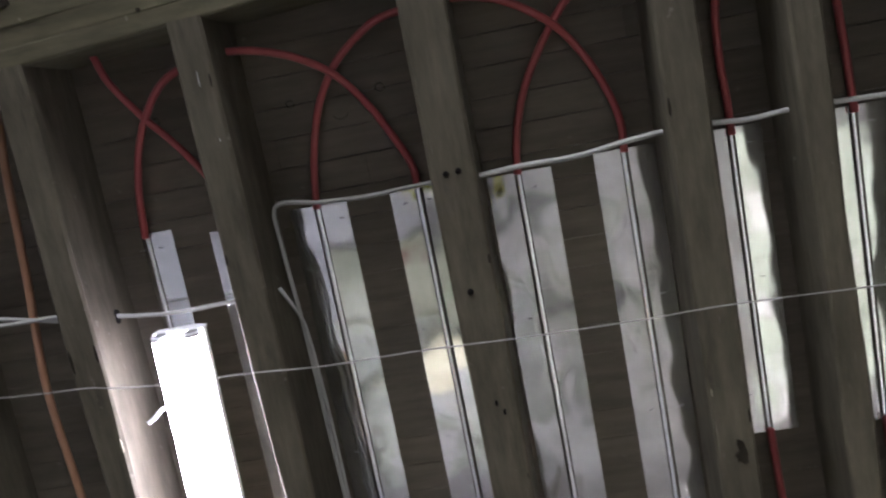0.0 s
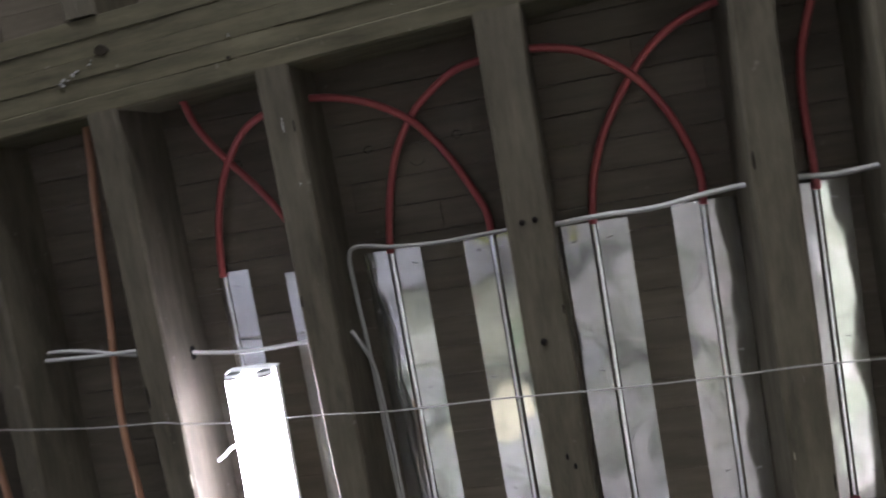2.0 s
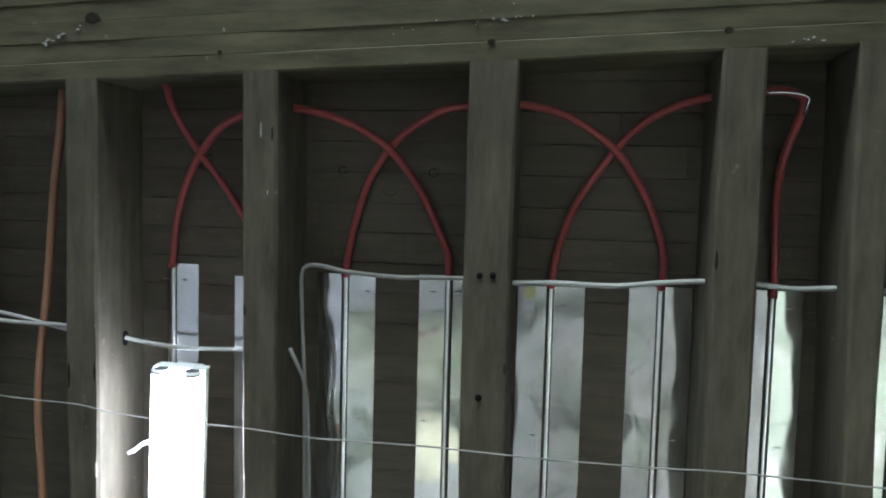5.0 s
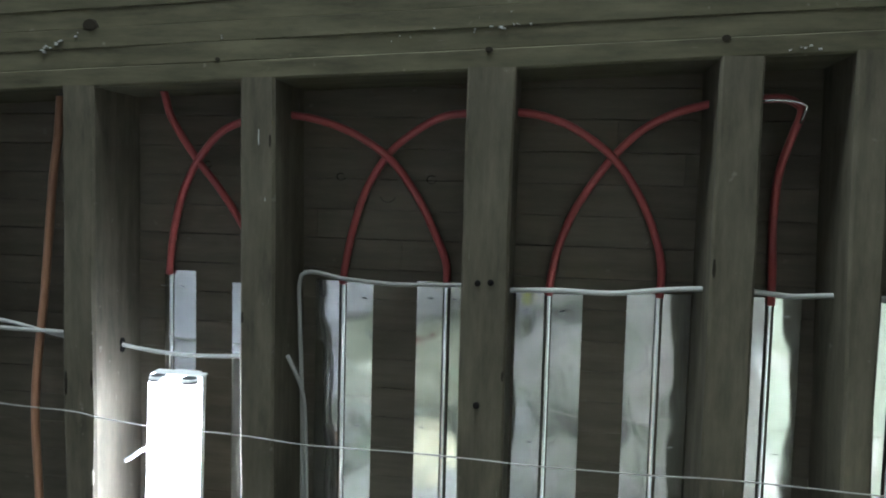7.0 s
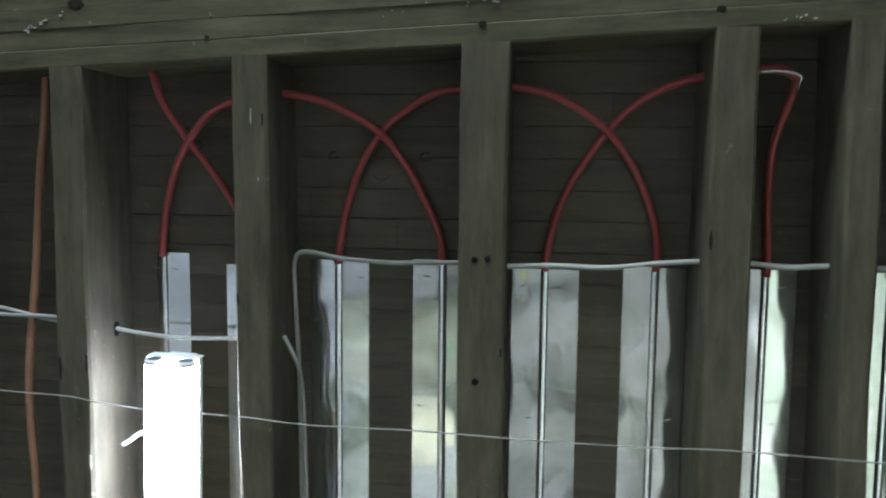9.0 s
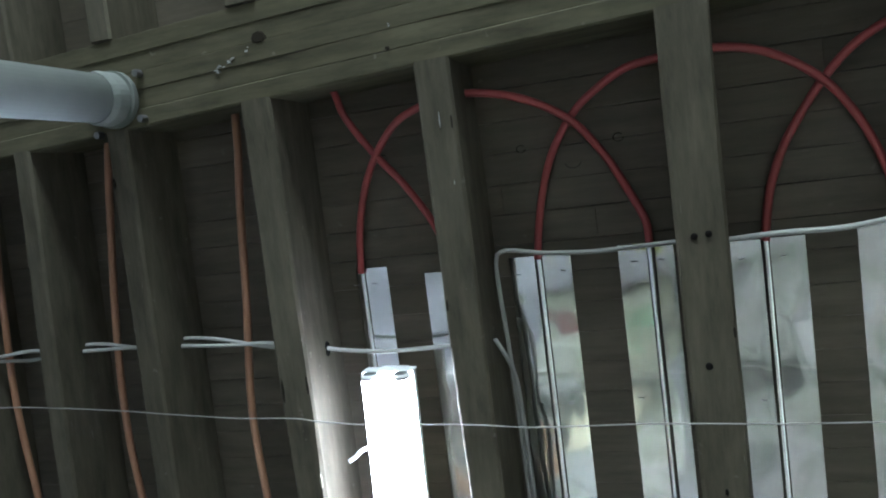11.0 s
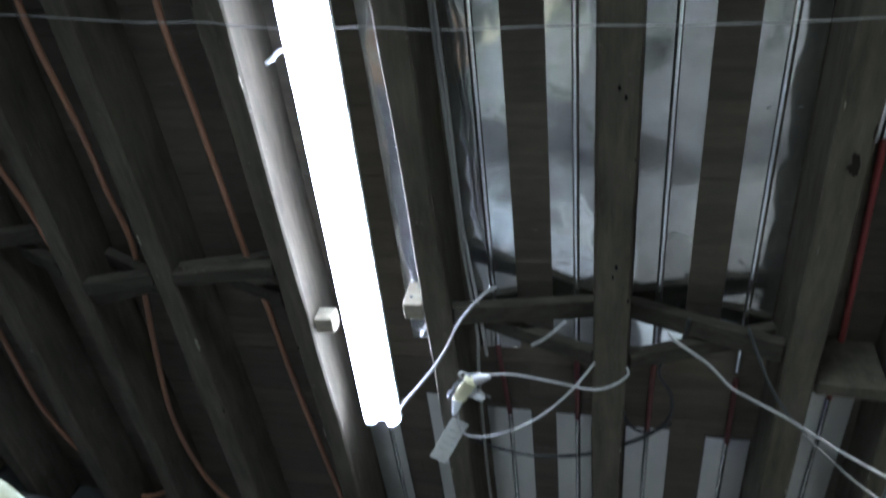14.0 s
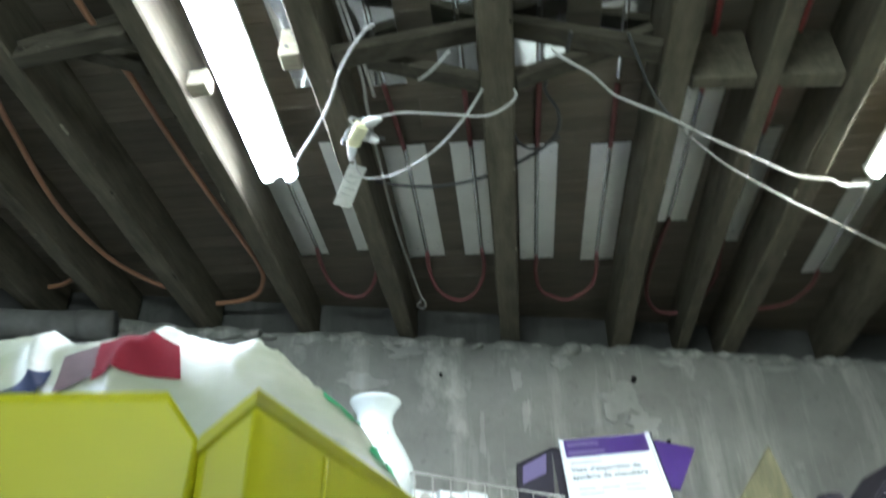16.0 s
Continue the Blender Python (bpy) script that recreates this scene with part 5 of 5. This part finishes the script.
for k in range(9):
    a, zz = math.radians(-90 + rng.uniform(-55, 45)), rng.uniform(0.19, 0.27)
    r = 0.098 - (zz - 0.19) * 0.53 + 0.0008
    s = rng.uniform(0.0025, 0.0055)
    part("painted_flower", lathe([(s, -0.001), (s * 0.7, 0.001)], 9), INK if k % 3 else GREYCABLE, vase).matrix_basis = Matrix.Translation((r * math.cos(a), r * math.sin(a), zz)) @ Vector((math.cos(a), math.sin(a), 0.5)).to_track_quat("Z", "Y").to_matrix().to_4x4()

# ---------------------------------------------------------------- organiser tray
tray = thing("organiser_tray", "shallow clear-walled tray of white labelled packets", "tray", at=pose(-0.39, 1.73, 1.20, 0, 0, 37.5))
part("tray_base", box(0, 0.46, 0, 0.30, 0, 0.004), CARDWHITE, tray)
for pts in ([(0, 0, 0.15), (0.45, 0, 0.15), (0.45, 0.28, 0.15), (0, 0.28, 0.15), (0, 0, 0.15)],):
    part("rim_wire", tube(pts, 0.0035, 8, curved=False), WHITECABLE, tray, "white wire rim")
for k in range(10):
    x = 0.002 + 0.0495 * k
    part("rim_post", tube([(x, 0, 0.0), (x, 0, 0.15)], 0.0016, 6), WIRE, tray)
for k in range(6):
    x = 0.01 + 0.074 * k
    pk = part("packet", box(x, x + 0.066, 0.02, 0.20, 0.005, 0.118 + 0.008 * (k % 3), 0.003), CARDWHITE, tray, "white packet")
    part("label_oval", lathe([(0.016, 0), (0.016, 0.0008)], 14), GREYCABLE, pk).matrix_basis = pose(x + 0.034, 0.0192, 0.098, 90)
    part("label_bar", box(x + 0.012, x + 0.054, 0.0188, 0.0198, 0.062, 0.068), GREYCABLE, pk)

# ---------------------------------------------------------------- opened carton of an expansion tank
def lettering(text, size, parent, m, material):
    c = bpy.data.curves.new("lettering", "FONT")
    c.body, c.size, c.extrude, c.offset = text, size, 0.0003, 0.0002
    tmp = new("lettering_source", c)
    me = bpy.data.meshes.new_from_object(tmp.evaluated_get(bpy.context.evaluated_depsgraph_get()))
    bpy.data.objects.remove(tmp)
    me.materials.clear()
    me.materials.append(material)
    ob = new("lettering", me)
    ob.parent, ob.matrix_basis = parent, m
    return ob


tank_box = thing("tank_carton", "opened white and purple carton with its flaps spread", "carton", at=BOX_AT)
BW, BH = 0.29, 0.38
part("front_panel", box(0, BW, 0, 0.004, 0, BH), CARDWHITE, tank_box)
part("back_panel", box(0, BW, 0.246, 0.25, 0, BH), PURPLE, tank_box)
for x in (0.0, BW - 0.004):
    part("side_panel", box(x, x + 0.004, 0.004, 0.246, 0, BH), CARDWHITE, tank_box)
part("bottom_panel", box(0.004, BW - 0.004, 0.004, 0.246, 0, 0.004), KRAFT, tank_box)
part("purple_band", box(0.012, BW - 0.012, -0.0012, -0.0002, BH - 0.090, BH - 0.003), PURPLE, tank_box)
for k, (y, w) in enumerate(((BH - 0.042, 0.10), (BH - 0.082, 0.115))):
    part("brand_bar", box(0.022, 0.022 + w, -0.0022, -0.0014, y + 0.003, y + 0.019), BRANDGREY, tank_box, "muted lilac brand bar")
lettering("Vase d'expansion de", 0.0265, tank_box, pose(0.018, -0.0012, BH - 0.160, 90) @ Matrix.Diagonal((1, 1.15, 1, 1)), INK)
lettering("système de chaudière", 0.0265, tank_box, pose(0.018, -0.0012, BH - 0.194, 90) @ Matrix.Diagonal((1, 1.15, 1, 1)), INK)
for k, (x, w, y) in enumerate(((0.02, 0.10, BH - 0.122), (0.03, 0.05, BH - 0.240), (0.10, 0.055, BH - 0.240), (0.03, 0.075, BH - 0.262), (0.17, 0.05, BH - 0.236), (0.17, 0.06, BH - 0.258))):
    part("print_bar", box(x, x + w, -0.0012, -0.0004, y, y + 0.006), WIRE, tank_box)
for x in (-0.004, BW - 0.006):
    part("corner_fold", box(x, x + 0.010, -0.003, 0.006, 0.0, BH + 0.002, 0.002), CARDWHITE, tank_box, "white rounded carton corner")


part("edge_line", box(BW + 0.004, BW + 0.009, -0.001, 0.008, 0.0, BH), CARDDARK, tank_box, "dark card edge")


def flap(corners, y, mat, label):
    """A stiff card flap of the given outline, hinged beside the front panel."""
    f = bmesh.new()
    front = f.faces.new([f.verts.new((x, y, z)) for x, z in corners])
    g = bmesh.ops.extrude_face_region(f, geom=[front])
    for v in g["geom"]:
        if isinstance(v, bmesh.types.BMVert):
            v.co.y += 0.004
    return part("flap", f, mat, tank_box, label)


left = flap(((-0.143, 0.281), (-0.030, 0.343), (-0.045, 0.128), (-0.158, 0.105)), 0.004, CARDDARK, "dark card flap standing open")
lb = bmesh.new()
lb.faces.new([lb.verts.new((x, 0.0026, z)) for x, z in ((-0.130, 0.272), (-0.050, 0.324), (-0.060, 0.232), (-0.137, 0.190))])
part("flap_label", lb, BRANDGREY, left, "grey-lilac printed panel")
part("flap_edge", tube([(-0.144, 0.003, 0.284), (-0.030, 0.003, 0.346), (-0.0135, 0.005, 0.345)], 0.0045, 6, curved=False), CARDDARK, left)
part("flap_edge", tube([(-0.145, 0.003, 0.284), (-0.159, 0.003, 0.105)], 0.005, 6, curved=False), CARDDARK, left)
part("side_fold", box(-0.030, -0.003, 0.006, 0.012, 0.10, 0.350), CARDDARK, left, "dark folded card side")
flap(((0.300, 0.350), (0.420, 0.293), (0.326, 0.114), (0.286, 0.132)), 0.008, PURPLE, "purple card flap standing open")
part("top_flap", box(0.004, BW + 0.014, 0.002, 0.10, BH, BH + 0.006, 0.002), CARDDARK, tank_box, "dark folded top flap")

# ---------------------------------------------------------------- odds and ends on the shelf
wedge = bmesh.new()
base = [wedge.verts.new(q) for q in ((-0.29, -0.02, 0), (0.088, -0.03, 0), (0.092, 0.03, 0), (-0.28, 0.03, 0))]
apex = [wedge.verts.new(q) for q in ((0.010, 0.0, 0.385), (0.016, 0.004, 0.385))]
for f in ((base[0], base[1], apex[1], apex[0]), (base[1], base[2], apex[1]), (base[2], base[3], apex[0], apex[1]), (base[3], base[0], apex[0])):
    wedge.faces.new(f)
wedge.faces.new(list(reversed(base)))
single("wooden_wedge", wedge, WEDGE, "tall pointed olive-brown wooden wedge standing on the shelf", "wedge").matrix_basis = pose(0.625, 2.40, 1.20, 0, 0, 4)
dark = single("dark_case", box(-0.12, 0.12, -0.12, 0.12, -0.12, 0.12, 0.008, segs=2), CARDDARK, "dark tool case tipped on its corner", "case")
dark.matrix_basis = pose(1.0, 2.50, 1.365, 0, 45, 8)
single("dark_tin", lathe([(0.035, 0.0), (0.038, 0.01), (0.038, 0.225), (0.034, 0.232)], 24), CARDDARK, "small dark tin standing on the shelf", "tin", smooth=True).matrix_basis = pose(0.785, 2.42, 1.20)
